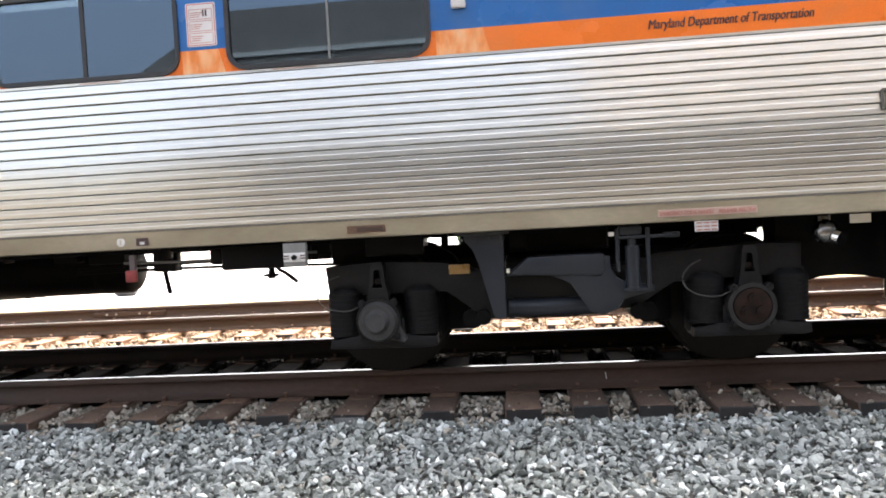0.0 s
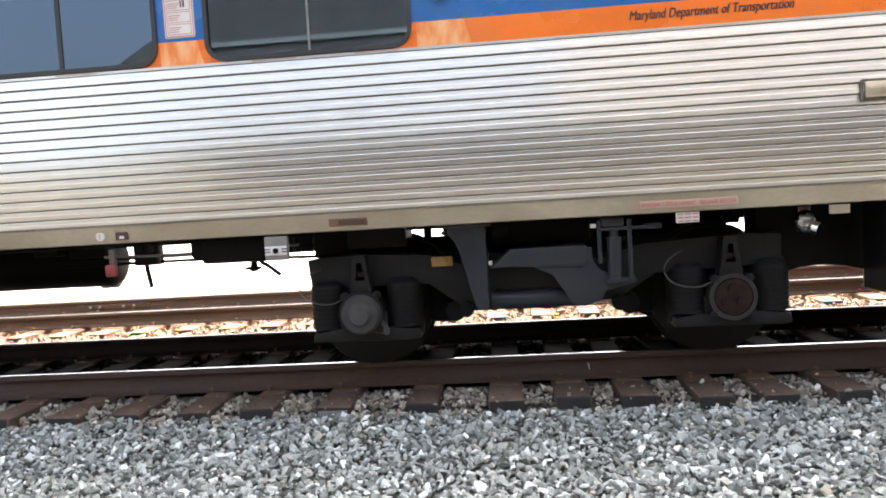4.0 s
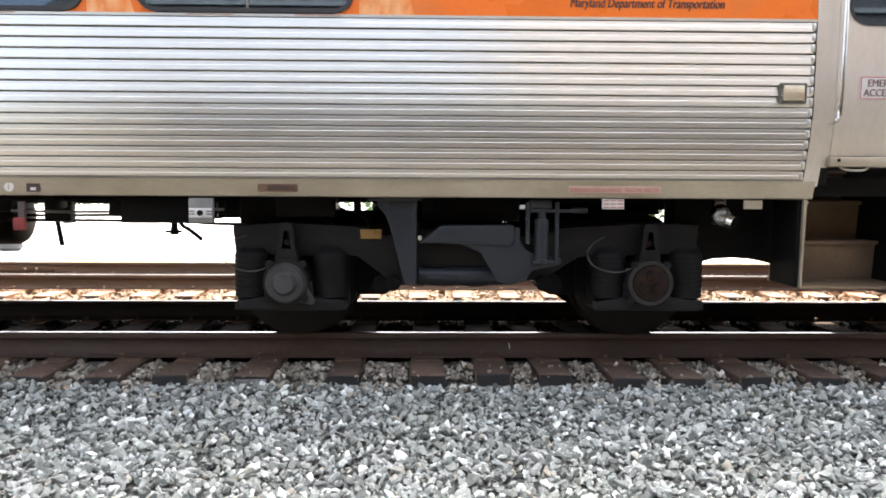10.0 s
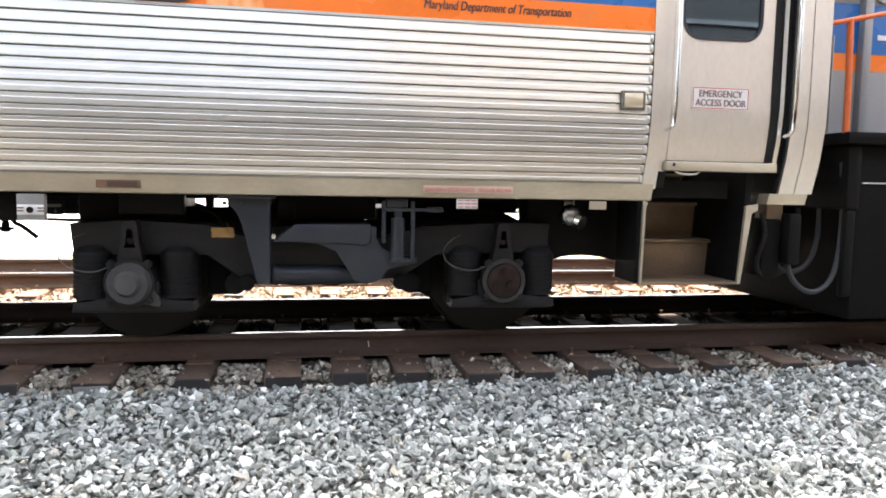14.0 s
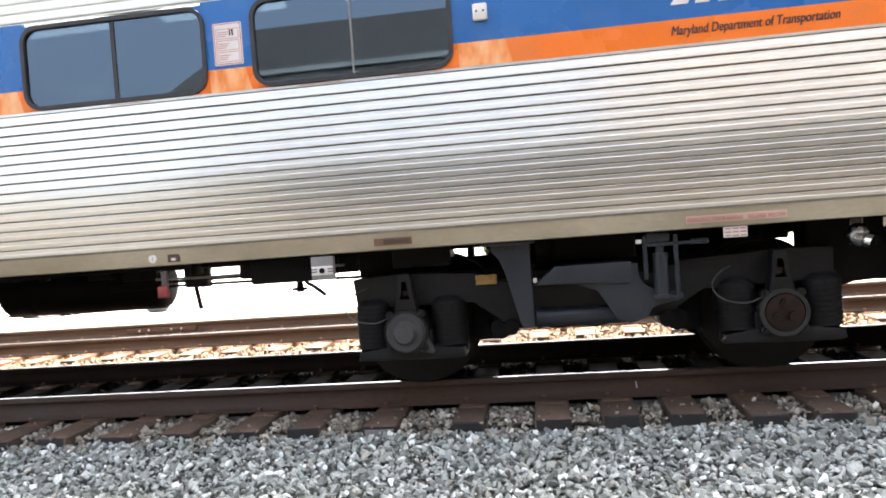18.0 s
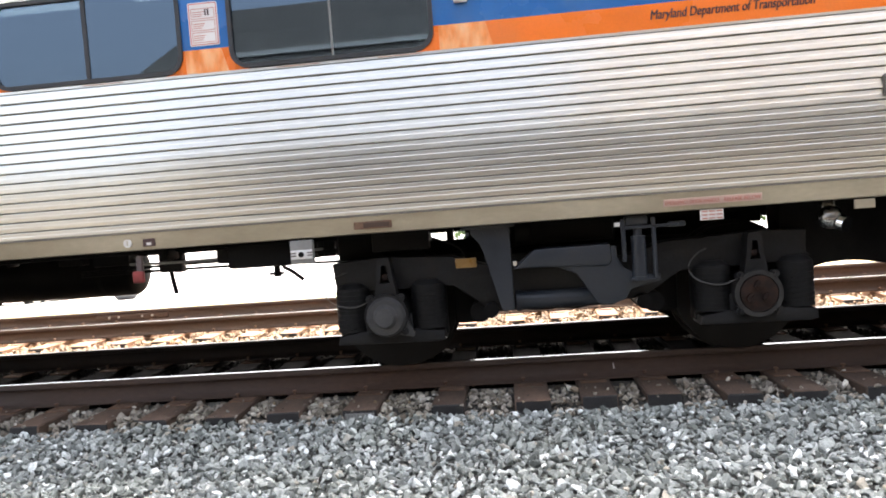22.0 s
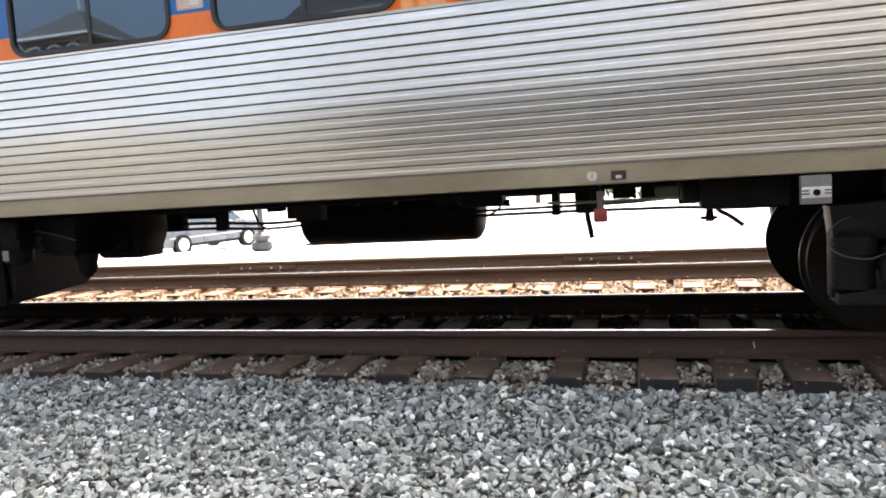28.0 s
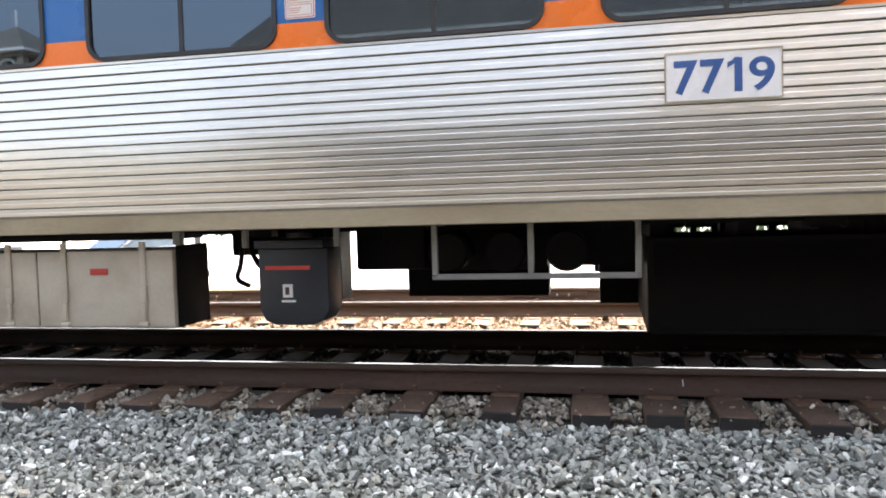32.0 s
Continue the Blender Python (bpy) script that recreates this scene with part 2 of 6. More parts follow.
BUFF = material("buff_brick", (0.25, 0.165, 0.08), 0.85, 0.0, 0.12, 1.0, 20, 0.002, (0.19, 0.125, 0.06), 0.3, 0.6)
PLASTER = material("warm_plaster", (0.45, 0.38, 0.30), 0.85, 0.0, 0.1, 1, 30, 0.001)
ROOFING = material("dark_roof_shingle", (0.07, 0.065, 0.06), 0.8, 0.0, 0.2, 3, 40, 0.003)
LEAF = material("green_leaves", (0.05, 0.09, 0.025), 0.6, 0.0, 0.3, 3, 30, per_island=0.4)
BARK = material("bark", (0.09, 0.07, 0.05), 0.9, 0.0, 0.3, 8, 60, 0.01)


def stone_material(name, low, mid, high, pale, tan, pale_share=0.07):
    """Broken stone of mixed tones: most grey-green, some tan, a few almost white, with stained patches of fines."""
    m = bpy.data.materials.new(name)
    m.use_nodes = True
    n, l = m.node_tree.nodes, m.node_tree.links
    p = n["Principled BSDF"]
    p.inputs["Roughness"].default_value, p.inputs["Specular IOR Level"].default_value = 0.85, 0.3
    ge, tc = n.new("ShaderNodeNewGeometry"), n.new("ShaderNodeTexCoord")
    ramp = n.new("ShaderNodeValToRGB")
    ramp.color_ramp.interpolation = "LINEAR"
    e = ramp.color_ramp.elements
    e[0].position, e[0].color = 0.0, (*low, 1)
    e[1].position, e[1].color = 1.0, (*pale, 1)
    for pos, c in ((0.42, mid), (0.78, high), (0.80, tan), (0.83, mid), (1 - pale_share - 0.015, high), (1 - pale_share, pale)):
        q = e.new(pos)
        q.color = (*c, 1)
    l.new(ge.outputs["Random Per Island"], ramp.inputs[0])

    def tex(scale, detail, a, b, lo, hi):
        t, r = n.new("ShaderNodeTexNoise"), n.new("ShaderNodeMapRange")
        t.inputs["Scale"].default_value, t.inputs["Detail"].default_value = scale, detail
        r.inputs[1].default_value, r.inputs[2].default_value, r.inputs[3].default_value, r.inputs[4].default_value = a, b, lo, hi
        l.new(tc.outputs["Object"], t.inputs["Vector"])
        l.new(t.outputs[0], r.inputs[0])
        return t.outputs[0], r.outputs[0]

    grain, gr = tex(130, 4, 0.3, 0.7, 0.80, 1.2)
    _, ve = tex(38, 6, 0.35, 0.65, 0.86, 1.14)
    _, st = tex(1.7, 5, 0.44, 0.68, 0.0, 0.55)
    sc = n.new("ShaderNodeVectorMath")
    sc.operation = "SCALE"
    mu = n.new("ShaderNodeMath")
    mu.operation = "MULTIPLY"
    l.new(gr, mu.inputs[0])
    l.new(ve, mu.inputs[1])
    l.new(ramp.outputs[0], sc.inputs[0])
    l.new(mu.outputs[0], sc.inputs["Scale"])
    mx = n.new("ShaderNodeMix")
    mx.data_type, mx.blend_type = "RGBA", "MULTIPLY"
    mx.inputs["B"].default_value = (0.76, 0.75, 0.66, 1)
    l.new(st, mx.inputs["Factor"])
    l.new(sc.outputs[0], mx.inputs["A"])
    l.new(mx.outputs["Result"], p.inputs["Base Color"])
    b = n.new("ShaderNodeBump")
    b.inputs["Strength"].default_value, b.inputs["Distance"].default_value = 1.0, 0.002
    l.new(grain, b.inputs["Height"])
    l.new(b.outputs[0], p.inputs["Normal"])
    return m


STONE = stone_material("grey_green_ballast_stone", (0.13, 0.140, 0.132), (0.295, 0.315, 0.302), (0.465, 0.49, 0.475), (0.79, 0.82, 0.81), (0.40, 0.365, 0.305))
STONE_DIRTY = stone_material("rust_dusted_ballast_stone", (0.12, 0.10, 0.08), (0.28, 0.25, 0.21), (0.42, 0.38, 0.32), (0.70, 0.66, 0.58), (0.36, 0.27, 0.18), 0.06)


def glass_material():
    m = bpy.data.materials.new("tinted_glass")
    m.use_nodes = True
    n, l = m.node_tree.nodes, m.node_tree.links
    n.remove(n["Principled BSDF"])
    fr = n.new("ShaderNodeFresnel")
    fr.inputs[0].default_value = 1.55
    tr, gl, mx = n.new("ShaderNodeBsdfTransparent"), n.new("ShaderNodeBsdfGlossy"), n.new("ShaderNodeMixShader")
    tr.inputs[0].default_value = (0.075, 0.09, 0.10, 1)
    gl.inputs["Roughness"].default_value = 0.02
    gl.inputs["Color"].default_value = (0.60, 0.79, 1, 1)
    ad = n.new("ShaderNodeMath")
    ad.operation = "MULTIPLY_ADD"
    ad.inputs[1].default_value, ad.inputs[2].default_value = 1.0, 0.075
    l.new(fr.outputs[0], ad.inputs[0])
    l.new(ad.outputs[0], mx.inputs[0])
    l.new(tr.outputs[0], mx.inputs[1])
    l.new(gl.outputs[0], mx.inputs[2])
    l.new(mx.outputs[0], n["Material Output"].inputs[0])
    return m


GLASS = glass_material()


def glow(name, colour, strength):
    m = bpy.data.materials.new(name)
    m.use_nodes = True
    p = m.node_tree.nodes["Principled BSDF"]
    p.inputs["Base Color"].default_value = (*colour, 1)
    p.inputs["Emission Color"].default_value = (*colour, 1)
    p.inputs["Emission Strength"].default_value = strength
    return m


LAMP = glow("interior_lamp_glow", (1.0, 0.97, 0.90), 9.0)


# ---------------------------------------------------------------- mesh helpers
def box(bm, x0, x1, y0, y1, z0, z1, bevel=0.0, seg=2):
    made = bmesh.ops.create_cube(bm, size=1.0)["verts"]
    for v in made:
        v.co = Vector(((x0 + x1) / 2 + v.co.x * (x1 - x0), (y0 + y1) / 2 + v.co.y * (y1 - y0), (z0 + z1) / 2 + v.co.z * (z1 - z0)))
    if bevel:
        edges = list({e for v in made for e in v.link_edges})
        bmesh.ops.bevel(bm, geom=edges, offset=bevel, segments=seg, affect="EDGES", profile=0.5)
    return made


def cyl(bm, a, b, r, r2=None, seg=20):
    a, b = Vector(a), Vector(b)
    d = b - a
    m = Matrix.Translation((a + b) / 2) @ d.to_track_quat("Z", "Y").to_matrix().to_4x4()
    return bmesh.ops.create_cone(bm, cap_ends=True, segments=seg, radius1=r, radius2=r if r2 is None else r2, depth=d.length, matrix=m)["verts"]


def prism(bm, outline, y0, y1, bevel=0.0):
    """A plate with an outline in x, z between two y."""
    f = [bm.verts.new((x, y0, z)) for x, z in outline]
    g = [bm.verts.new((x, y1, z)) for x, z in outline]
    n = len(f)
    faces = [bm.faces.new(f), bm.faces.new(g[::-1])]
    faces += [bm.faces.new((f[i], g[i], g[(i + 1) % n], f[(i + 1) % n])) for i in range(n)]
    bmesh.ops.recalc_face_normals(bm, faces=faces)
    if bevel:
        bmesh.ops.bevel(bm, geom=list({e for q in faces[:2] for e in q.edges}), offset=bevel, segments=2, affect="EDGES", profile=0.5)


def along_x(bm, profile, x0, x1, steps=1, closed=True):
    """A profile in y, z drawn along x."""
    rings = [[bm.verts.new((x0 + (x1 - x0) * k / steps, y, z)) for y, z in profile] for k in range(steps + 1)]
    n = len(profile)
    for a, b in zip(rings, rings[1:]):
        for i in range(n if closed else n - 1):
            bm.faces.new((a[i], b[i], b[(i + 1) % n], a[(i + 1) % n]))
    if closed:
        bm.faces.new(rings[0])
        bm.faces.new(rings[-1][::-1])
    bmesh.ops.recalc_face_normals(bm, faces=bm.faces)


def pipe(bm, points, r, seg=8):
    """A bent tube through points, with smoothed corners."""
    p = [Vector(q) for q in points]
    for _ in range(2):
        if len(p) > 2:
            q = [p[0]]
            for a, b in zip(p, p[1:]):
                q += [a.lerp(b, 0.25), a.lerp(b, 0.75)]
            p = q + [p[-1]]
    rings = []
    for i, c in enumerate(p):
        d = (p[min(i + 1, len(p) - 1)] - p[max(i - 1, 0)]).normalized()
        u = d.cross(Vector((0.03, 0.2, 1))).normalized()
        w = d.cross(u)
        rings.append([bm.verts.new(c + u * (r * math.cos(k * math.tau / seg)) + w * (r * math.sin(k * math.tau / seg))) for k in range(seg)])
    for a, b in zip(rings, rings[1:]):
        for k in range(seg):
            bm.faces.new((a[k], a[(k + 1) % seg], b[(k + 1) % seg], b[k]))
    bm.faces.new(rings[0][::-1])
    bm.faces.new(rings[-1])


def rounded(x0, x1, z0, z1, r, seg=6):
    """A rectangle's outline with round corners, in x, z."""
    out = []
    for cx, cz, a in ((x1 - r, z0 + r, -90), (x1 - r, z1 - r, 0), (x0 + r, z1 - r, 90), (x0 + r, z0 + r, 180)):
        out += [(cx + r * math.cos(radians(a + 90 * k / seg)), cz + r * math.sin(radians(a + 90 * k / seg))) for k in range(seg + 1)]
    return out


def ring(bm, outer, inner, y0, y1):
    """A frame between two outlines of equal length."""
    n = len(outer)
    rows = [[bm.verts.new((x, y, z)) for x, z in o] for o, y in ((outer, y0), (outer, y1), (inner, y1), (inner, y0))]
    for k in range(4):
        a, b = rows[k], rows[(k + 1) % 4]
        for i in range(n):
            bm.faces.new((a[i], a[(i + 1) % n], b[(i + 1) % n], b[i]))
    bmesh.ops.recalc_face_normals(bm, faces=bm.faces)


def finish(bm, name, mat, smooth=None):
    me = bpy.data.meshes.new(name)
    bm.to_mesh(me)
    bm.free()
    for mt in (mat if isinstance(mat, (list, tuple)) else [mat]):
        me.materials.append(mt)
    if smooth:
        me.shade_smooth()
        me.set_sharp_from_angle(angle=radians(smooth))
    return me


def thing(name, bm, mat, label, category="", group="", kind="", at=None, smooth=35):
    ob = new(name, finish(bm, name, mat, smooth))
    if at:
        ob.location = at
    return tagged(ob, label, category, group, kind)


def base(name, at, label, category, group=""):
    ob = new(name)
    ob.location = at
    return tagged(ob, label, category, group)


def part(name, bm, mat, parent, label="", smooth=35):
    """One mesh in world coordinates under a thing or a part."""
    ob = new(name, finish(bm, name, mat, smooth))
    ob.parent = parent
    if parent.parent is None:
        ob.location = -parent.location
    return tagged(ob, label)


def words(name, text, size, mat, parent, at, width=None, depth=0.002, shear=0.0, label="", bold=0.0):
    """Lettering facing -y: at is its lower left corner."""
    cu = bpy.data.curves.new(name, "FONT")
    cu.body, cu.size, cu.extrude, cu.shear, cu.offset = text, size, depth, shear, bold if len(text) == 1 else 0.0
    tmp = bpy.data.objects.new(name, cu)
    scene.collection.objects.link(tmp)
    bpy.context.view_layer.update()
    me = bpy.data.meshes.new_from_object(tmp.evaluated_get(bpy.context.evaluated_depsgraph_get()))
    bpy.data.objects.remove(tmp)
    xs = [v.co.x for v in me.vertices]
    k = (width / (max(xs) - min(xs))) if width else 1.0
    me.transform(Matrix.Translation(at) @ Matrix.Rotation(radians(90), 4, "X") @ Matrix.Diagonal((k, 1, 1, 1)) @ Matrix.Translation((-min(xs), 0, 0)))
    me.materials.clear()
    me.materials.append(mat)
    if bold and len(text) > 1:
        heavy = BM()
        for k in (-1, 1):
            one = me.copy()
            one.transform(Matrix.Translation((k * bold, k * 0.00004, k * bold * 0.5)))
            heavy.from_mesh(one)
            bpy.data.meshes.remove(one)
        heavy.to_mesh(me)
        heavy.free()
    ob = new(name, me)
    ob.parent = parent
    if parent.parent is None:
        ob.location = -parent.location
    return tagged(ob, label)


BM = bmesh.new

# ---------------------------------------------------------------- ground
YN, YF = 5.50, 7.005            # the near track's rails
Y2N, Y2F = 9.10, 10.605         # the second track's rails
YC = (YN + YF) / 2
BED_Z = -0.30


def ground_height(y):
    if y < 1.6:
        return -0.26
    if y < 11.8:
        return -0.42
    if y < 24:
        return -0.16 - 0.056 * (y - 11.8)
    return -0.843


bm = BM()
ys = [-2000, -300, -60, -10, 1.598, 1.6, 6, 11.798, 11.8, 13, 16, 20, 24, 40, 120, 500, 2500]
xs = [-2500, -400, -80, -20, 0, 20, 80, 400, 2500]
rows = [[bm.verts.new((x, y, ground_height(y))) for x in xs] for y in ys]
for a, b in zip(rows, rows[1:]):
    for i in range(len(xs) - 1):
        bm.faces.new((a[i], a[i + 1], b[i + 1], b[i]))
for f in bm.faces:
    if f.calc_center_median().y < 11.7:
        f.material_index = 1
thing("ground", bm, [CONCRETE, ASPHALT], "pale sunlit concrete lot and worn brown-paved platform beside the tracks", "ground", kind="structure", smooth=None)

bm = BM()
along_x(bm, [(11.84, -0.40), (11.84, -0.12), (11.87, -0.10), (12.2, -0.112), (12.2, -0.40)], -60, 40)
thing("platform_edge", bm, YELLOW, "low platform edge with worn yellow paint", "kerb", kind="structure")


def bed(name, y0, y1, mat, label):
    """A ballast bed whose surface is uneven."""
    b = BM()
    nx, ny = 150, max(6, int((y1 - y0) / 0.2))
    g = [[b.verts.new((-26 + 40 * i / nx, y0 + (y1 - y0) * j / ny,
                       bed_height(-26 + 40 * i / nx, y0 + (y1 - y0) * j / ny))) for i in range(nx + 1)] for j in range(ny + 1)]
    for a, c in zip(g, g[1:]):
        for i in range(nx):
            b.faces.new((a[i], a[i + 1], c[i + 1], c[i]))
    return thing(name, b, mat, label, "ballast", kind="structure", smooth=60)


def bed_height(x, y):
    lump = 0.02 * noise.noise((x * 1.3, y * 1.3, 0)) + 0.012 * noise.noise((x * 5, y * 5, 3))
    if y < 5.0:
        return BED_Z - 0.02 + lump + 0.062 * max(0, min(1, (y - 4.3) / 0.6))
    if y < 8.05:
        return (-0.232 if y < 5.42 else -0.228) + lump * 0.5
    return -0.25 + lump * 0.5


bed("ballast_bed", 1.55, 5.55, BED, "grey ballast bed beside the near track")
bed("ballast_bed", 5.55, 8.05, BED_SHADED, "ballast bed between the near rails, the train's shade in its colour")
bed("ballast_bed", 8.05, 11.84, BED_FAR, "sunlit pale ballast bed under the second track")

# ---------------------------------------------------------------- rails and sleepers
RAIL_H = 0.172


def rail_profile(y):
    half = [(0.070, -RAIL_H), (0.070, -RAIL_H + 0.011), (0.022, -RAIL_H + 0.028), (0.010, -RAIL_H + 0.045), (0.009, -0.055), (0.016, -0.043),
            (0.036, -0.036), (0.0365, -0.012), (0.033, -0.004), (0.024, 0.0)]
    return [(y + a, z) for a, z in half] + [(y - a, z) for a, z in reversed(half)]


def rail(y, label, mat=RAIL):
    b = BM()
    along_x(b, rail_profile(y), -60, 40)
    ob = thing("rail", b, mat, label, "rail", "rails of the tracks", at=None, smooth=40)
    b = BM()
    box(b, -60, 40, y - 0.013, y + 0.017, -0.001, 0.0025, 0.001, 1)
    part("running_surface", b, RAILTOP, ob, "polished running surface", smooth=None)
    return ob


rail_near = rail(YN, "rusty steel rail with a polished head under the train")
rail(YF, "rusty steel rail in shade with a shining head", RAIL_SHADED)
rail(Y2N, "sunlit rusty rail of the second track", RAIL_OLD)
rail_far = rail(Y2F, "sunlit rusty rail with bolted joint bars", RAIL_OLD)

bm = BM()
prism(bm, [(0.662, -0.118), (0.668, -0.118), (0.660, -0.072), (0.655, -0.072)], YN - 0.0125, YN - 0.0095)
part("paint_mark", bm, WHITE, rail_near, "thin white paint stroke on the web")
for xj in (-6.25, -1.0):
    bm = BM()
    box(bm, xj - 0.12, xj + 1.02, Y2F - 0.04, Y2F - 0.011, -0.135, -0.05, 0.006)
    bar = part("joint_bar", bm, RAIL_OLD, rail_far)
    for dx in (0.10, 0.25, 0.62, 0.78):
        bm = BM()
        cyl(bm, (xj + dx, Y2F - 0.06, -0.09), (xj + dx, Y2F - 0.03, -0.09), 0.017, seg=6)
        part("bolt", bm, GREY_BAR, bar, "bright bolt head")

# sleepers: centres along the near track, then at even steps
TIE_X = [-4.97, -4.48, -3.97, -3.51, -3.02, -2.57, -2.08, -1.65, -1.10, -0.51, 0.05, 0.51, 0.92, 1.385, 1.80, 2.24, 2.745, 3.22, 3.765, 4.29]
left = [TIE_X[0] - 0.5 * k for k in range(1, 40)]
right = [TIE_X[-1] + 0.5 * k for k in range(1, 16)]


def sleeper_mesh(width, mat, seed):
    b = BM()
    box(b, -width / 2, width / 2, -1.30, 1.30, -0.17, 0.0, 0.008, 1)
    for v in b.verts:
        v.co.z += 0.006 * noise.noise((v.co.x * 9, v.co.y * 3, seed))
        v.co.y += 0.012 * noise.noise((v.co.x * 12, seed, v.co.z * 9))
    # beyond the near end the top takes the colour with the train's shade
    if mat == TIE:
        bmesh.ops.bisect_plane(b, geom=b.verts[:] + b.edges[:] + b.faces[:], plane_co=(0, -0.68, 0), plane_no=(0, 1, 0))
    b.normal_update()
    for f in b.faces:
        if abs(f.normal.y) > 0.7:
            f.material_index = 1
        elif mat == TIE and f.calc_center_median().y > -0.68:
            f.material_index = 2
    return finish(b, "sleeper", [mat, TIE_END, TIE_SHADED], 40)


def plate_mesh():
    b = BM()
    box(b, -0.09, 0.09, -0.17, 0.17, -0.004, 0.0105, 0.003, 1)
    return finish(b, "tie_plate", PLATE, 40)


def spike_mesh():
    b = BM()
    cyl(b, (0, 0, 0.0), (0, 0, 0.03), 0.008, seg=6)
    box(b, -0.014, 0.014, -0.016, 0.016, 0.028, 0.042, 0.004, 1)
    return finish(b, "spike", PLATE, 40)


PLATES, SPIKES = plate_mesh(), spike_mesh()
TIES = {(w, old): [sleeper_mesh(w, TIE_OLD if old else TIE, k + w) for k in range(4)] for w in (0.20, 0.22, 0.24) for old in (0, 1)}


def sleeper(x, yc, w, old, k, detail):
    ob = new("sleeper", TIES[w, old][k % 4])
    turn = ((k * 37) % 11 - 5) * 0.12
    ob.matrix_basis = pose(x, yc + ((k * 53) % 13 - 6) * 0.009, -RAIL_H - 0.012, 0, 0, turn)
    tagged(ob, "bleached wooden sleeper with orange rusty plates" if old else "dark weathered wooden sleeper with rusty tie plates", "sleeper",
           "sleepers of the second track" if old else "sleepers of the near track")
    for side in (-0.7525, 0.7525):
        p = new("tie_plate", PLATES)
        p.parent, p.location = ob, (0, side, 0)
        if detail:
            for sx, sy in ((-0.05, -0.088), (0.05, 0.088)):
                q = new("spike", SPIKES)
                q.parent, q.location = p, (sx, sy, 0.008)
    return ob


for k, x in enumerate(left + TIE_X + right):
    sleeper(x, YC, 0.24 if abs(x + 2.3) < 2.9 and k % 3 else 0.22, 0, k, -8 < x < 6)
for k in range(60):
    sleeper(-22 + 0.535 * k, (Y2N + Y2F) / 2, 0.22, 1, k, -9 < -22 + 0.535 * k < 5)

# steel nail plate on one sleeper's end, and a split end
bm = BM()
box(bm, -1.20, -1.00, 4.925, 4.931, -0.335, -0.20)
for k in range(9):
    box(bm, -1.19 + 0.021 * k, -1.182 + 0.021 * k, 4.920, 4.927, -0.33, -0.205)
thing("end_plate", bm, GREY_BAR, "ribbed steel plate nailed to a sleeper's end", "plate")


# ---------------------------------------------------------------- loose stones
def stone_shapes(count):
    shapes = []
    for k in range(count):
        b = BM()
        rnd = random.Random(k)
        ax = Vector((1.0, rnd.uniform(0.45, 0.85), rnd.uniform(0.30, 0.60)))
        for _ in range(15):
            q = Vector((rnd.uniform(-1, 1), rnd.uniform(-1, 1), rnd.uniform(-1, 1)))
            q = (q / max(abs(q.x), abs(q.y), abs(q.z)) * 0.45 + q.normalized() * 0.62) * rnd.uniform(0.82, 1.0)
            b.verts.new(Vector((q.x * ax.x, q.y * ax.y, q.z * ax.z)))
        bmesh.ops.convex_hull(b, input=b.verts)
        bmesh.ops.delete(b, geom=[v for v in b.verts if not v.link_faces], context="VERTS")
        b.verts.index_update()
        b.verts.ensure_lookup_table()
        shapes.append((np.array([v.co for v in b.verts]), np.array([[v.index for v in f.verts] for f in b.faces])))
        b.free()
    return shapes


SHAPES = stone_shapes(20)


def stones(name, places, mat, label, seed):
    """Many separate stones in one mesh. places: rows of x, y, z, size."""
    rng = np.random.default_rng(seed)
    verts, faces, at = [], [], 0
    ang = rng.uniform(0, math.tau, (len(places), 3))
    for i, (x, y, z, s) in enumerate(places):
        v, f = SHAPES[i % len(SHAPES)]
        r = np.array(Euler((ang[i, 0] * 0.34 - 1.07, ang[i, 1] * 0.34 - 1.07, ang[i, 2])).to_matrix())
        verts.append(v @ r.T * s + (x, y, z))
        faces.append(f + at)
        at += len(v)
    me = bpy.data.meshes.new(name)
    me.from_pydata(np.concatenate(verts).tolist(), [], np.concatenate(faces).tolist())
    me.materials.append(mat)
    return tagged(new(name, me), label, "gravel", kind="stuff")


def scatter(x0, x1, y0, y1, step, seed, size, lift, keep=lambda x, y: True):
    rng = np.random.default_rng(seed)
    out = []
    for x in np.arange(x0, x1, step):
        for y in np.arange(y0, y1, step):
            px, py = x + rng.uniform(-0.5, 0.5) * step, y + rng.uniform(-0.5, 0.5) * step
            if keep(px, py):
                s = size * float(np.clip(rng.lognormal(0, 0.38), 0.5, 2.0))
                out.append((px, py, bed_height(px, py) + rng.uniform(*lift), s))
    return out


ALL_TIES = left + TIE_X + right


def between_ties(x, y):
    return min(abs(x - t) for t in ALL_TIES) > 0.13 and abs(y - YN) > 0.09


stones("ballast_stones", scatter(-6.5, 7.5, 2.6, 4.92, 0.0305, 1, 0.0222, (-0.008, 0.030)), STONE, "angular grey ballast stones lying loose", 1)
stones("ballast_stones", scatter(-6.5, 7.5, 4.86, 5.42, 0.034, 2, 0.021, (0.0, 0.03), between_ties), STONE_DIRTY, "grey ballast stones between the sleepers' ends", 2)
stones("ballast_stones", [(x, y, -0.178, 0.6 * size) for x, y, z, size in scatter(-6.5, 7.5, 4.98, 5.40, 0.16, 9, 0.02, (0, 0.01), lambda x, y: not between_ties(x, y))], STONE_DIRTY, "small stones lying on the sleepers' ends", 9)
stones("ballast_stones", scatter(-8.5, 7.5, 5.56, 7.6, 0.055, 5, 0.024, (-0.012, 0.020), between_ties), STONE_SHADED, "dark ballast stones between the rails, the train's shade in their colour", 5)
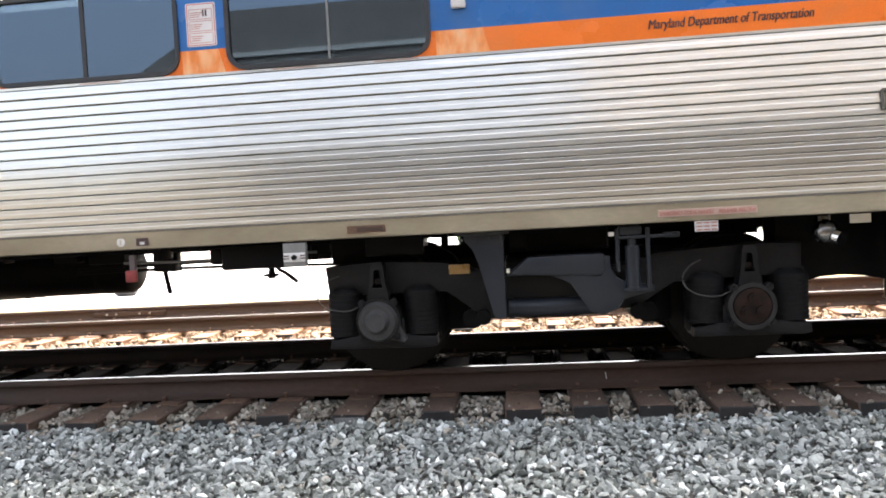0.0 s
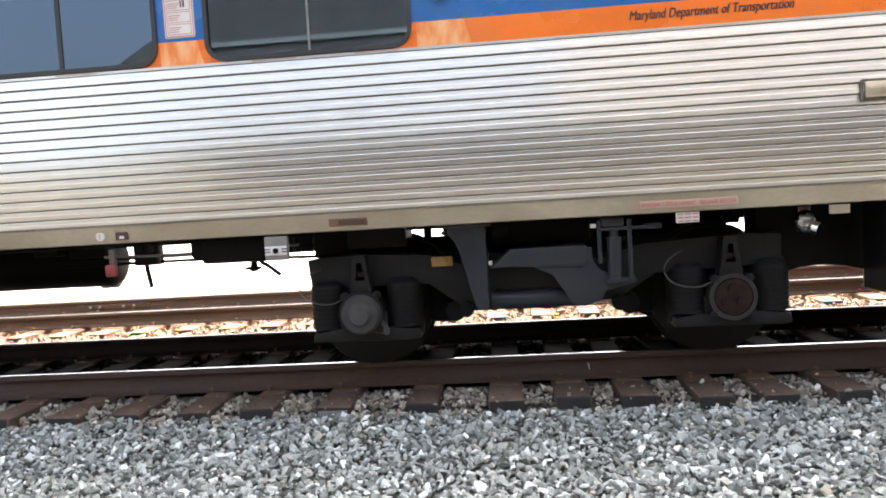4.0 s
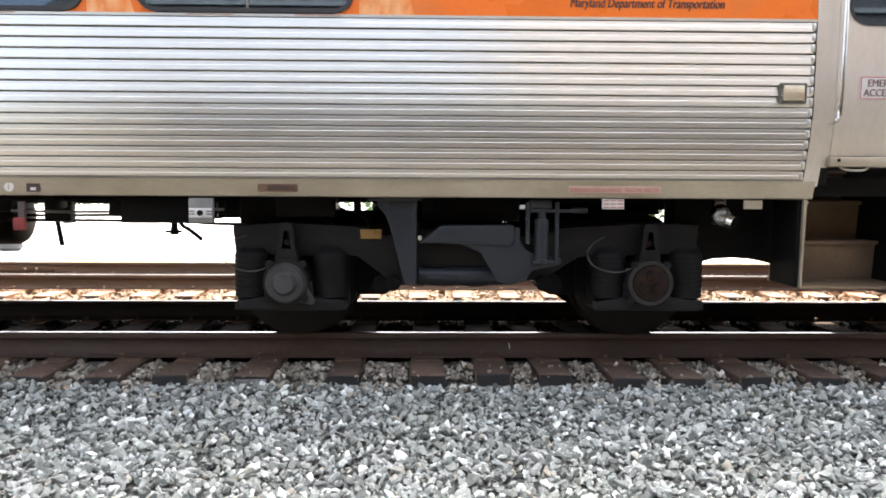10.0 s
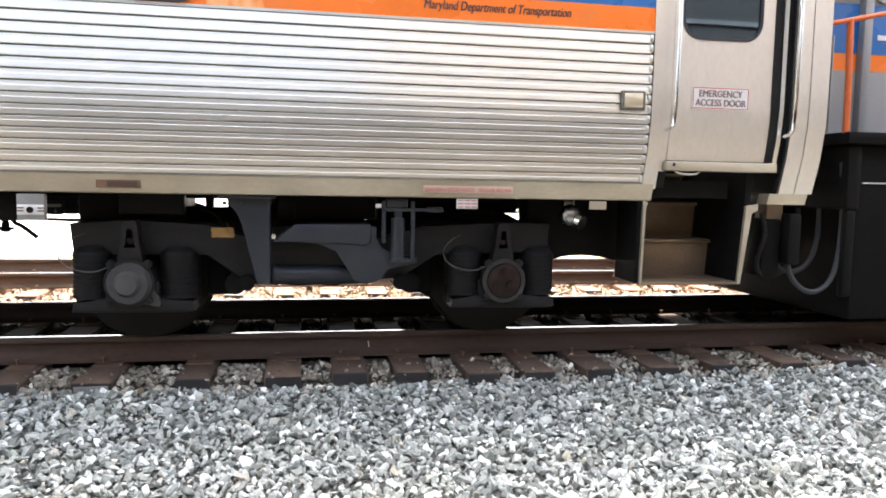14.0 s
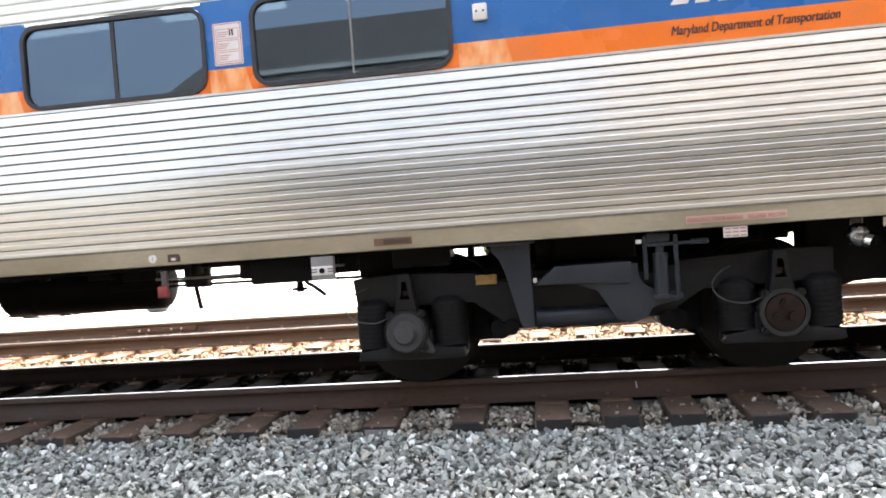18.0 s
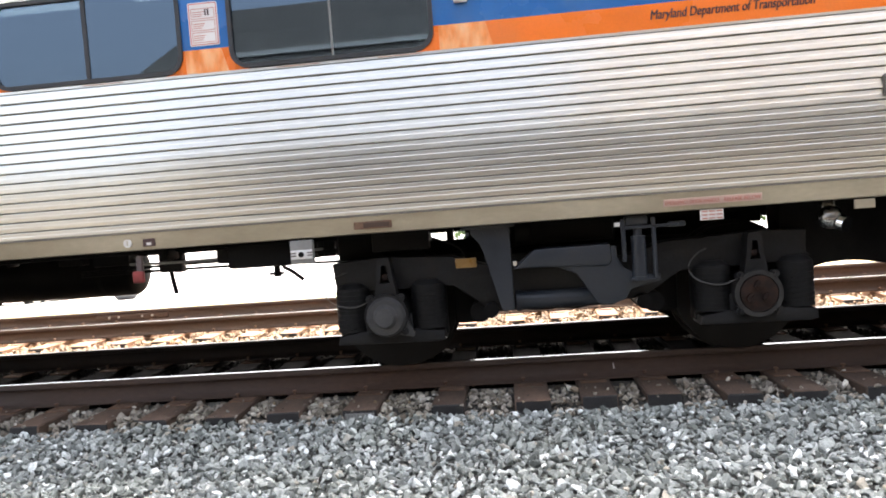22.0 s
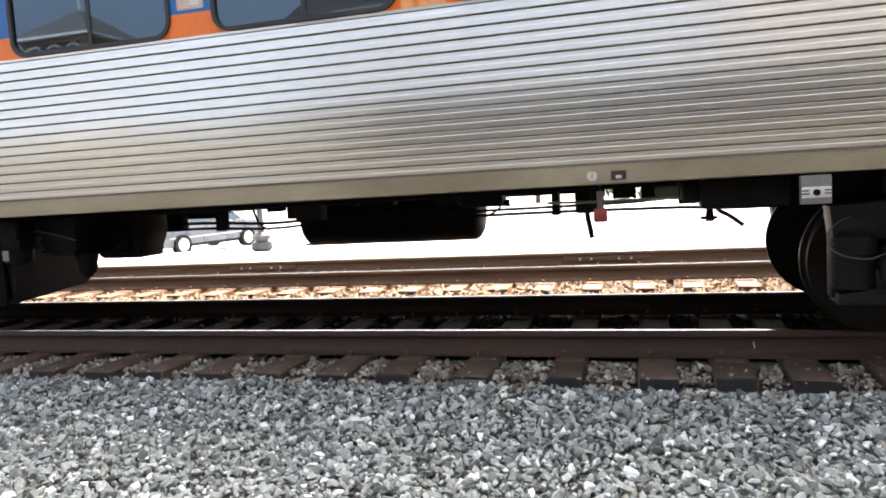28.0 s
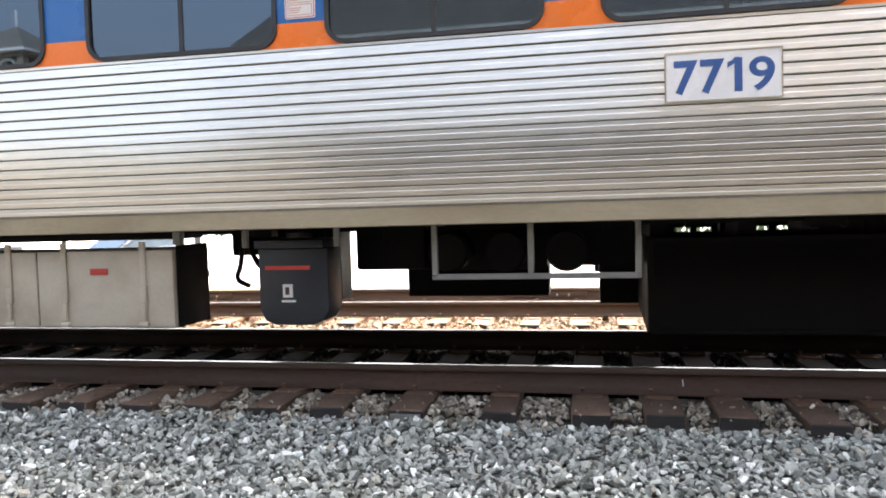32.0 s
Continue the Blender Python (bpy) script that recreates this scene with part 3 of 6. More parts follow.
stones("ballast_stones", scatter(-14, 9, 7.6, 9.0, 0.06, 3, 0.030, (0.0, 0.04)), STONE_FAR, "sunlit pale ballast stones between the tracks", 3)
stones("ballast_stones", scatter(-14, 9, 9.2, 11.8, 0.062, 4, 0.027, (0.0, 0.052)), STONE_FAR, "sunlit pale ballast stones of the second track", 4)

# ---------------------------------------------------------------- passenger car
FACE = 4.72                      # its near side
X1, X0 = 3.74, -22.3             # its two ends
CAR_LABEL = "stainless steel commuter passenger car with blue and orange bands"
car = base("passenger_car", (0, YC, 0), CAR_LABEL, "train car", "coupled train")


def side_y(z):
    """The side wall turns under towards the sill."""
    return FACE + (0.0 if z > 1.62 else 0.13 * ((1.62 - z) / 0.62) ** 1.7)


# fluted lower side
FLUTE_TOP, FLUTE_LOW, PITCH = 2.085, 1.115, 0.0647


# across one flute, from its top: share of the pitch, depth behind the side's line; a broad flat rib between narrow grooves
FLUTE = [(0.0, 0.006), (0.08, 0.006), (0.10, 0.0012), (0.15, 0.0), (0.45, 0.0), (0.51, -0.0022), (0.75, -0.0022), (0.93, -0.0022), (0.965, -0.0008), (0.985, 0.0012)]
LEAN = 0.0085                    # each rib leans out a little towards its foot


def flutes(z_low, z_top, pitch, x0, x1):
    prof, z = [], z_top
    while z - pitch > z_low - 0.5 * pitch:
        prof += [(side_y(z - q * pitch) + d - (LEAN * q if d < 0.005 else 0.0), z - q * pitch) for q, d in FLUTE]
        z -= pitch
    prof.append((side_y(z) + 0.007, z))
    b = BM()
    along_x(b, prof, x0, x1, 24, closed=False)
    # groove floors get the darker colour that stands for their shade
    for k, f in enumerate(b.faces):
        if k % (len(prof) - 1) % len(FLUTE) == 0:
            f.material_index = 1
    return b


SEAMS = [2.42, -21.2]
for xa, xb in zip(SEAMS[1:], SEAMS):
    part("fluted_panel", flutes(FLUTE_LOW, FLUTE_TOP, PITCH, xa + 0.0015, xb - 0.0015), [STEEL, SHADE_TRIM], car, "fluted stainless steel lower side", smooth=14)

# end caps of the flutes
k = 0
z = FLUTE_TOP - PITCH * 0.5
while z > FLUTE_LOW:
    bm = BM()
    box(bm, 2.405, 2.432, side_y(z) - 0.014, side_y(z) + 0.02, z - 0.026, z + 0.026, 0.009)
    part("flute_end", bm, STEEL, car)
    z -= PITCH
bm = BM()
along_x(bm, [(FACE + 0.012, 2.10), (FACE + 0.012, 2.083), (FACE - 0.004, 2.083), (FACE - 0.004, 2.10)], X0 + 1, 2.44)
part("belt_rail", bm, STEEL, car)

# windows, with the middles of the posts between them
GAPS = [-1.85, -3.475, -5.04, -6.65, -8.27, -9.89, -11.51, -13.13] + [-13.13 - 1.62 * k for k in range(1, 5)]
WIN = [(g + 0.155, r) for g, r in zip(GAPS, [-0.39] + [g - 0.155 for g in GAPS])]
WZ0, WZ1 = 2.105, 2.672
BAND_MID, BAND_TOP, ROOF_Z = 2.25, 2.695, 3.85


def band(name, z0, z1, mat, x0, x1, label, y=FACE):
    b = BM()
    box(b, x0, x1, y, y + 0.03, z0, z1)
    return part(name, b, mat, car, label, smooth=None)


def strip_between(z0, z1, mat, name, label):
    edges = [2.44] + [e for a, b in WIN for e in (b, a)] + [X0 + 1]
    for right_x, left_x in zip(edges[0::2], edges[1::2]):
        band(name, z0, z1, mat, left_x - 0.02, right_x + 0.02 if right_x < 2 else right_x, label)


strip_between(BAND_MID, BAND_TOP, BLUE, "blue_panel", "blue enamel panel between the windows")
strip_between(2.10, BAND_MID, ORANGE, "orange_panel", "orange enamel stripe")
for xa, xb, za, zb in ((-0.36, -0.03, 2.101, 2.248), (-1.99, -1.71, 2.101, 2.248), (-3.615, -3.335, 2.101, 2.248)):
    bm = BM()
    prism(bm, [(xa, za), (xb, za), (xb - 0.04, zb), (xa, zb)], FACE - 0.003, FACE)
    part("worn_film", bm, PEEL, car, "peeling pale patch of film on the orange stripe", smooth=None)

bm = BM()
prof, z = [], BAND_TOP
while z < ROOF_Z - 0.45:
    prof += [(FACE + 0.008, z), (FACE + 0.008, z + 0.008), (FACE - 0.004, z + 0.012), (FACE - 0.007, z + 0.035), (FACE - 0.004, z + 0.058), (FACE + 0.007, z + 0.062)]
    z += 0.066
along_x(bm, prof, X0 + 1, 2.44, 1, closed=False)
part("fluted_panel", bm, STEEL, car, "fluted stainless steel upper side", smooth=50)

def corner(cx, cz, sx, sz, mat):
    """The panel's corner round a window: a square less a quarter circle, towards sx and sz."""
    r = 0.118
    ox, oz = cx - sx * r, cz - sz * r
    arc = [(ox + sx * r * math.cos(radians(t)), oz + sz * r * math.sin(radians(t))) for t in range(0, 91, 15)]
    b = BM()
    prism(b, [(cx + sx * 0.004, oz)] + arc + [(ox, cz + sz * 0.004), (cx + sx * 0.004, cz + sz * 0.004)], FACE + 0.0005, FACE + 0.02)
    part("corner_panel", b, mat, car, smooth=None)


for wa, wb in WIN:
    for cx, sx in ((wa, -1), (wb, 1)):
        corner(cx, WZ0, sx, -1, ORANGE)
        corner(cx, WZ1, sx, 1, BLUE)
    outer, inner = rounded(wa, wb, WZ0, WZ1, 0.12), rounded(wa + 0.026, wb - 0.026, WZ0 + 0.026, WZ1 - 0.026, 0.095)
    bm = BM()
    ring(bm, outer, inner, FACE - 0.016, FACE + 0.035)
    frame_part = part("window_frame", bm, GASKET, car, "black rubber window gasket")
    bm = BM()
    prism(bm, rounded(wa + 0.02, wb - 0.02, WZ0 + 0.02, WZ1 - 0.02, 0.097), FACE + 0.004, FACE + 0.010)
    part("pane", bm, GLASS, frame_part, "tinted window pane", smooth=None)
    bm = BM()
    mid = (wa + wb) / 2 + 0.01
    half = 0.006 if wa > -2 else 0.014
    box(bm, mid - half, mid + half, FACE - 0.003, FACE + 0.003, WZ0 + 0.03, WZ1 - 0.03)
    part("mullion", bm, GREY_BAR if wa > -2 else GASKET, frame_part, smooth=None)

# blank backing behind the bands, roof, far side, floor and interior
bm = BM()
arc = [(FACE + 0.008, ROOF_Z - 0.45)] + [(YC - 1.52 * math.cos(radians(a)), ROOF_Z - 0.45 + 0.50 * math.sin(radians(a))) for a in range(12, 169, 12)] + [(2 * YC - FACE, ROOF_Z - 0.45)]
along_x(bm, arc, X0, X1 - 0.03, 1, closed=False)
part("roof", bm, STEEL, car, "rounded stainless steel roof")
bm = BM()
box(bm, X0 + 1, 2.44, 2 * YC - FACE - 0.03, 2 * YC - FACE, 1.0, 2.10)
box(bm, X0 + 1, 2.44, 2 * YC - FACE - 0.03, 2 * YC - FACE, 2.70, ROOF_Z - 0.45)
for wa, wb in WIN:
    box(bm, wa - 0.315, wa, 2 * YC - FACE - 0.03, 2 * YC - FACE, 2.10, 2.70)
box(bm, 2.44, 3.74, 2 * YC - FACE - 0.03, 2 * YC - FACE, 0.99, 3.4)
part("far_side", bm, STEEL, car, smooth=None)
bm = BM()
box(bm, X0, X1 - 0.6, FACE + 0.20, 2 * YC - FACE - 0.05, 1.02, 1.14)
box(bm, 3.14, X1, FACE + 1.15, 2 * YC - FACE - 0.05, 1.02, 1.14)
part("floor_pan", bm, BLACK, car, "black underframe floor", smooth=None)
bm = BM()
box(bm, X0 + 1, 2.4, FACE + 0.05, 2 * YC - FACE - 0.05, 3.16, 3.19)
box(bm, X0 + 1, 2.4, 6.9, 6.92, 1.15, 2.15)
part("interior_liner", bm, LINER, car, smooth=None)
for k in range(11):
    bm = BM()
    box(bm, -0.9 - 1.615 * k - 0.55, -0.9 - 1.615 * k + 0.55, 6.15, 6.27, 3.10, 3.15, 0.01)
    part("ceiling_lamp", bm, LAMP, car, "glowing interior ceiling lamp")
    for yy in (5.35, 6.55):
        bm = BM()
        box(bm, -1.3 - 1.615 * k, -1.16 - 1.615 * k, yy - 0.25, yy + 0.65 if yy < 6 else yy + 0.6, 1.5, 2.28, 0.05)
        part("seat_back", bm, SEAT, car, "dim seat back inside")
bm = BM()
along_x(bm, [(side_y(z / 100) + 0.03, z / 100) for z in range(112, 211, 7)] + [(side_y(z / 100) + 0.05, z / 100) for z in range(210, 111, -7)], X0 + 1, 2.44)
part("side_backing", bm, BLACK, car, smooth=None)

# sill
bm = BM()
along_x(bm, [(side_y(1.1) - 0.012, 1.112), (side_y(1.0) - 0.014, 1.004), (side_y(1.0) - 0.002, 0.998), (side_y(1.0) + 0.10, 0.998), (side_y(1.0) + 0.10, 1.02),
             (side_y(1.1) + 0.02, 1.112)], -21.3, 2.52)
part("side_sill", bm, SILL, car, "dusty tan-grey side sill", smooth=30)

# the gap's shade over the sill, laid on as a brown strip
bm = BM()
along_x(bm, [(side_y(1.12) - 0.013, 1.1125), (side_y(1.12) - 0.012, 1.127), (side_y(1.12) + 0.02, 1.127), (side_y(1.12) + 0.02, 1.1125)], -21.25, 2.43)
part("sill_gutter", bm, SHADE_TRIM, car, "brown strip drawn as the dark gap over the sill", smooth=None)
for k in range(14):
    fx = 2.2 - 1.15 * k
    bm = BM()
    cyl(bm, (fx, side_y(1.02) - 0.0165, 1.016), (fx, side_y(1.02) - 0.010, 1.016), 0.008, seg=8)
    part("rivet", bm, SILL, car)

# vestibule door, its posts, handrails and steps


def sheet(name, outline_x, z0, z1, mat, label, y_off=0.0, rows=10, thick=0.03):
    """A plate that follows the side's turn-under. outline_x: x at its left and right edges."""
    b = BM()
    front = []
    for r in range(rows + 1):
        zz = z0 + (z1 - z0) * r / rows
        y = side_y(zz) + y_off
        front.append([b.verts.new((outline_x[0], y, zz)), b.verts.new((outline_x[1], y, zz)), b.verts.new((outline_x[1], y + thick, zz)), b.verts.new((outline_x[0], y + thick, zz))])
    for a, c in zip(front, front[1:]):
        for i in range(4):
            b.faces.new((a[i], a[(i + 1) % 4], c[(i + 1) % 4], c[i]))
    b.faces.new(front[0][::-1])
    b.faces.new(front[-1])
    bmesh.ops.recalc_face_normals(b, faces=b.faces)
    return part(name, b, mat, car, label, smooth=40)


sheet("corner_post", (2.440, 2.537), 1.08, 3.4, DOOR_STEEL, "brushed steel door post", -0.006)
sheet("post_backing", (2.436, 2.62), 1.09, 3.4, RUBBER, "", 0.045)
sheet("post_backing", (3.465, 3.738), 1.06, 3.4, RUBBER, "", 0.02)
sheet("door_trim", (2.546, 2.590), 1.20, 3.4, DOOR_STEEL, "", 0.02)
door_z = 1.275
bm = BM()
rowsd = 12
grid = []
for r in range(rowsd + 1):
    zz = door_z + (2.085 - door_z) * r / rowsd
    grid.append((side_y(zz) + 0.035, zz))
prof = grid + [(y + 0.03, zz) for y, zz in reversed(grid)]
along_x(bm, prof, 2.60, 3.33)
door = part("vestibule_door", bm, DOOR_STEEL, car, "brushed steel emergency access door", smooth=40)
bm = BM()
ring(bm, rounded(2.60, 3.33, 2.085, 3.10, 0.001), rounded(2.665, 3.226, 2.0855, 2.82, 0.125), FACE + 0.035, FACE + 0.065)
part("upper_frame", bm, DOOR_STEEL, door, smooth=None)
bm = BM()
ring(bm, rounded(2.655, 3.236, 2.072, 2.83, 0.13), rounded(2.670, 3.221, 2.087, 2.815, 0.118), FACE + 0.028, FACE + 0.06)
part("window_gasket", bm, GASKET, door)
bm = BM()
prism(bm, rounded(2.665, 3.226, 2.082, 2.82, 0.12), FACE + 0.045, FACE + 0.052)
part("pane", bm, GLASS, door, smooth=None)
bm = BM()
prism(bm, rounded(2.74, 3.16, 1.617, 1.768, 0.008), FACE + 0.029, FACE + 0.0335)
part("sign", bm, WHITE, door, "white EMERGENCY ACCESS DOOR sign with red border", smooth=None)
bm = BM()
ring(bm, rounded(2.746, 3.154, 1.623, 1.762, 0.006), rounded(2.751, 3.149, 1.628, 1.757, 0.005), FACE + 0.0275, FACE + 0.031)
part("sign_border", bm, RED, door)
words("sign_text", "EMERGENCY", 0.062, SIGN_INK, door, (2.792, FACE + 0.0275, 1.702), 0.315, label="EMERGENCY lettering", bold=0.0008)
words("sign_text", "ACCESS DOOR", 0.062, SIGN_INK, door, (2.765, FACE + 0.0275, 1.642), 0.37, label="ACCESS DOOR lettering", bold=0.0008)

sheet("door_seal", (3.33, 3.385), 1.275, 3.3, RUBBER, "black rubber door edge", 0.03)
bm = BM()
box(bm, 3.385, 3.47, FACE + 0.09, FACE + 0.12, 1.2, 3.3)
part("door_pocket", bm, BLACK, car, "dark door pocket", smooth=None)
sheet("pocket_trim", (3.388, 3.42), 1.22, 3.3, STEEL, "", 0.02)
sheet("end_post", (3.475, 3.592), 1.06, 3.4, DOOR_STEEL, "brushed steel end post", -0.004)
sheet("end_post", (3.600, 3.738), 1.06, 3.4, DOOR_STEEL, "brushed steel end post", -0.002)
sheet("end_sill", (3.40, 3.70), 0.985, 1.06, SILL, "", -0.012, 2, 0.12)
bm = BM()
box(bm, 2.575, 3.40, side_y(1.24) - 0.03, side_y(1.24) + 0.16, 1.205, 1.268, 0.008)
sill_part = part("threshold", bm, SILL, car, "worn metal door threshold")
bm = BM()
cyl(bm, (2.63, side_y(1.24) - 0.034, 1.245), (2.63, side_y(1.24) - 0.02, 1.245), 0.011, seg=10)
part("bolt", bm, BLACK, sill_part)
bm = BM()
pipe(bm, [(2.66, side_y(1.2), 1.205), (2.68, side_y(1.2) - 0.02, 1.185), (2.80, side_y(1.2) - 0.02, 1.18), (2.84, side_y(1.2), 1.2)], 0.008)
part("grab_hook", bm, STEEL, car, "bent steel hook under the threshold")
for hx, z0, z1 in ((2.585, 1.485, 2.60), (3.458, 1.47, 2.37)):
    bm = BM()
    pipe(bm, [(hx - 0.03, side_y(z0) + 0.0, z0 - 0.02), (hx - 0.02, side_y(z0) - 0.055, z0), (hx, side_y(z0) - 0.06, z0 + 0.04), (hx, FACE - 0.06, z1 - 0.04),
              (hx - 0.01, FACE - 0.055, z1), (hx - 0.02, FACE, z1 + 0.02)], 0.014, 10)
    part("handrail", bm, POLISHED, car, "polished vertical handrail")

# steps
bm = BM()
prism(bm, [(2.44, 0.99), (2.475, 0.99), (2.475, 0.43), (2.44, 0.43)], 4.86, 5.2)
part("step_side", bm, BLACK, car, "black step well side plate", smooth=None)
bm = BM()
prism(bm, [(2.475, 1.0), (2.50, 0.985), (2.488, 0.95), (2.476, 0.43), (2.462, 0.43), (2.468, 1.0)], 4.835, 4.86)
part("step_edge", bm, SILL, car, smooth=None)
bm = BM()
prism(bm, [(3.25, 1.2), (3.30, 1.2), (3.225, 0.43), (3.205, 0.43)], 4.86, 6.0)
part("step_side", bm, BLACK, car, "black step well side plate", smooth=None)
bm = BM()
prism(bm, [(3.24, 0.97), (3.33, 0.985), (3.33, 0.94), (3.285, 0.92), (3.222, 0.425), (3.20, 0.425)], 4.835, 4.86)
part("step_edge", bm, SILL, car, smooth=None)
for z0, z1, yy in ((0.43, 0.70, 5.28), (0.70, 0.975, 5.52), (0.975, 1.20, 5.76)):
    bm = BM()
    box(bm, 2.476, 3.26, yy, yy + 0.012, z0, z1 - 0.02)
    part("riser", bm, SCUFF, car, "scuffed steel step riser", smooth=None)
    bm = BM()
    box(bm, 2.476, 3.26, yy - 0.035, yy + 0.26, z1 - 0.02, z1 + 0.006, 0.006)
    part("tread", bm, SCUFF, car, "worn step tread")
bm = BM()
box(bm, 2.462, 3.215, 4.835, 5.29, 0.418, 0.436, 0.005)
part("tread", bm, SCUFF, car, "worn lowest step tread")
bm = BM()
box(bm, 3.70, 3.98, 5.15, 7.40, 1.05, 4.1, 0.03)
part("gangway", bm, RUBBER, car, "black rubber gangway bellows")
bm = BM()
box(bm, 3.50, 3.63, 4.98, 5.12, 0.86, 0.99, 0.006)
part("bracket", bm, SCUFF, car, "rusty brown bracket under the end sill")
bm = BM()
pipe(bm, [(3.44, 4.95, 0.92), (3.47, 4.93, 0.75), (3.40, 4.95, 0.55), (3.52, 5.0, 0.42), (3.60, 5.0, 0.60), (3.62, 5.0, 0.95)], 0.018)
part("air_hose", bm, RUBBER, car, "black air hose")
bm = BM()
box(bm, 3.46, 3.62, 4.96, 5.2, 0.45, 0.88, 0.03)
box(bm, 3.62, 3.72, 4.88, 5.0, 0.55, 0.92, 0.02)
part("hose_block", bm, BLACK, car)
bm = BM()
box(bm, 3.6, 4.4, 6.05, 6.45, 0.62, 0.92, 0.05)
part("coupler", bm, BLACK, car, "black coupler")

# fittings on the side
bm = BM()
ring(bm, rounded(2.215, 2.385, 1.588, 1.712, 0.008), rounded(2.226, 2.374, 1.599, 1.701, 0.006), FACE - 0.020, FACE + 0.004)
latch = part("latch_frame", bm, SHADE_TRIM, car, "small steel latch in a dark frame")
bm = BM()
box(bm, 2.236, 2.366, FACE - 0.030, FACE, 1.604, 1.697, 0.004)
part("latch_plate", bm, BRASSY, latch, "bright worn latch plate")
bm = BM()
box(bm, -0.255, -0.165, FACE - 0.035, FACE, 2.372, 2.474, 0.010)
marker = part("marker_light", bm, WHITE, car, "small white marker light box")
for mx in (-0.232, -0.188):
    bm = BM()
    cyl(bm, (mx, FACE - 0.038, 2.425), (mx, FACE - 0.033, 2.425), 0.007, seg=10)
    part("screw", bm, GASKET, marker)
bm = BM()
prism(bm, rounded(-9.393, -8.795, 1.645, 1.905, 0.006), FACE - 0.018, FACE - 0.010)
plate = part("number_board", bm, BOARD, car, "white number board with blue numerals", smooth=None)
bm = BM()
ring(bm, rounded(-9.398, -8.790, 1.640, 1.910, 0.006), rounded(-9.390, -8.798, 1.648, 1.902, 0.005), FACE - 0.021, FACE - 0.008)
part("board_rim", bm, SILL, plate)
for ch, nx, nw in (("7", -9.350, 0.125), ("7", -9.213, 0.125), ("1", -9.036, 0.040), ("9", -8.962, 0.130)):
    words("numeral", ch, 0.245, INK_BLUE, plate, (nx, FACE - 0.019, 1.69), nw, label="blue numeral " + ch, bold=0.0065 if ch != "9" else 0.0035)
bm = BM()
prism(bm, [(-9.072, 1.812), (-9.030, 1.838), (-9.010, 1.866), (-9.036, 1.866), (-9.050, 1.850), (-9.072, 1.842)], FACE - 0.021, FACE - 0.0175)
part("numeral_flag", bm, INK_BLUE, plate, smooth=None)
words("lettering", "Maryland Department of Transportation", 0.078, INK, car, (0.918, FACE - 0.0015, 2.158), 0.945, shear=0.2, bold=0.0016, label="dark italic agency lettering")
# the operator's mark, kept to plain slanted shapes
for k, (lx, w, lean, zl, zt) in enumerate(((0.92, 0.10, 0.17, 2.338, 2.56), (1.06, 0.085, 0.10, 2.335, 2.56), (1.195, 0.11, 0.07, 2.332, 2.56), (1.355, 0.085, 0.14, 2.329, 2.56),
                                           (1.525, 0.115, -0.035, 2.326, 2.56), (1.445, 0.12, 0.0, 2.375, 2.42), (1.68, 0.10, 0.05, 2.323, 2.56), (1.795, 0.115, -0.07, 2.317, 2.56))):
    bm = BM()
    prism(bm, [(lx, zl), (lx + w, zl), (lx + w + lean, zt), (lx + lean, zt)], FACE - 0.002 - 0.0003 * k, FACE)
    part("mark", bm, WHITE, car, "plain white slanted shape of the operator's mark", smooth=None)
bm = BM()
prism(bm, [(2.01 + 0.115 * math.cos(radians(q)), 2.43 + 0.122 * math.sin(radians(q))) for q in range(150, 361, 15)]
      + [(2.03 + 0.045 * math.cos(radians(q)), 2.43 + 0.055 * math.sin(radians(q))) for q in range(360, 149, -15)], FACE - 0.002, FACE)
part("mark", bm, WHITE, car, "plain white curved shape of the operator's mark", smooth=None)


def sticker(xa, xb, za, zb):
    b = BM()
    prism(b, rounded(xa, xb, za, zb, 0.012), FACE - 0.003, FACE)
    s = part("notice", b, WHITE, car, "white notice with red framed rows", smooth=None)
    h = (zb - za)
    b = BM()
    ring(b, rounded(xa + 0.006, xb - 0.006, za + 0.006, zb - 0.006, 0.01), rounded(xa + 0.010, xb - 0.010, za + 0.010, zb - 0.010, 0.008), FACE - 0.0045, FACE - 0.002)
    part("border", b, RED, s)
    for r in range(3):
        zz = za + 0.02 + r * (h - 0.05) / 3
        b = BM()
        ring(b, rounded(xa + 0.02, xb - 0.02, zz, zz + h * 0.24, 0.004), rounded(xa + 0.0235, xb - 0.0235, zz + 0.0035, zz + h * 0.24 - 0.0035, 0.003), FACE - 0.0045, FACE - 0.002)
        part("row_frame", b, FADED, s)
    for r in range(3):
        zz = za + 0.035 + r * (h - 0.05) / 3
        for q in range(3):
            b = BM()
            box(b, xa + 0.03, xa + 0.03 + (xb - xa) * (0.30 + 0.05 * q), FACE - 0.004, FACE - 0.002, zz + q * 0.013, zz + q * 0.013 + 0.005)
            part("bar", b, FADED, s, smooth=None)
    for dx, w in ((0.085, 0.010), (0.068, 0.012)):
        b = BM()
        box(b, xb - dx, xb - dx + w, FACE - 0.004, FACE - 0.002, zb - 0.085, zb - 0.045)
        part("bar", b, INK, s, smooth=None)


for g in GAPS[0:8:2]:
    sticker(g - 0.10, g + 0.095, 2.272, 2.545)


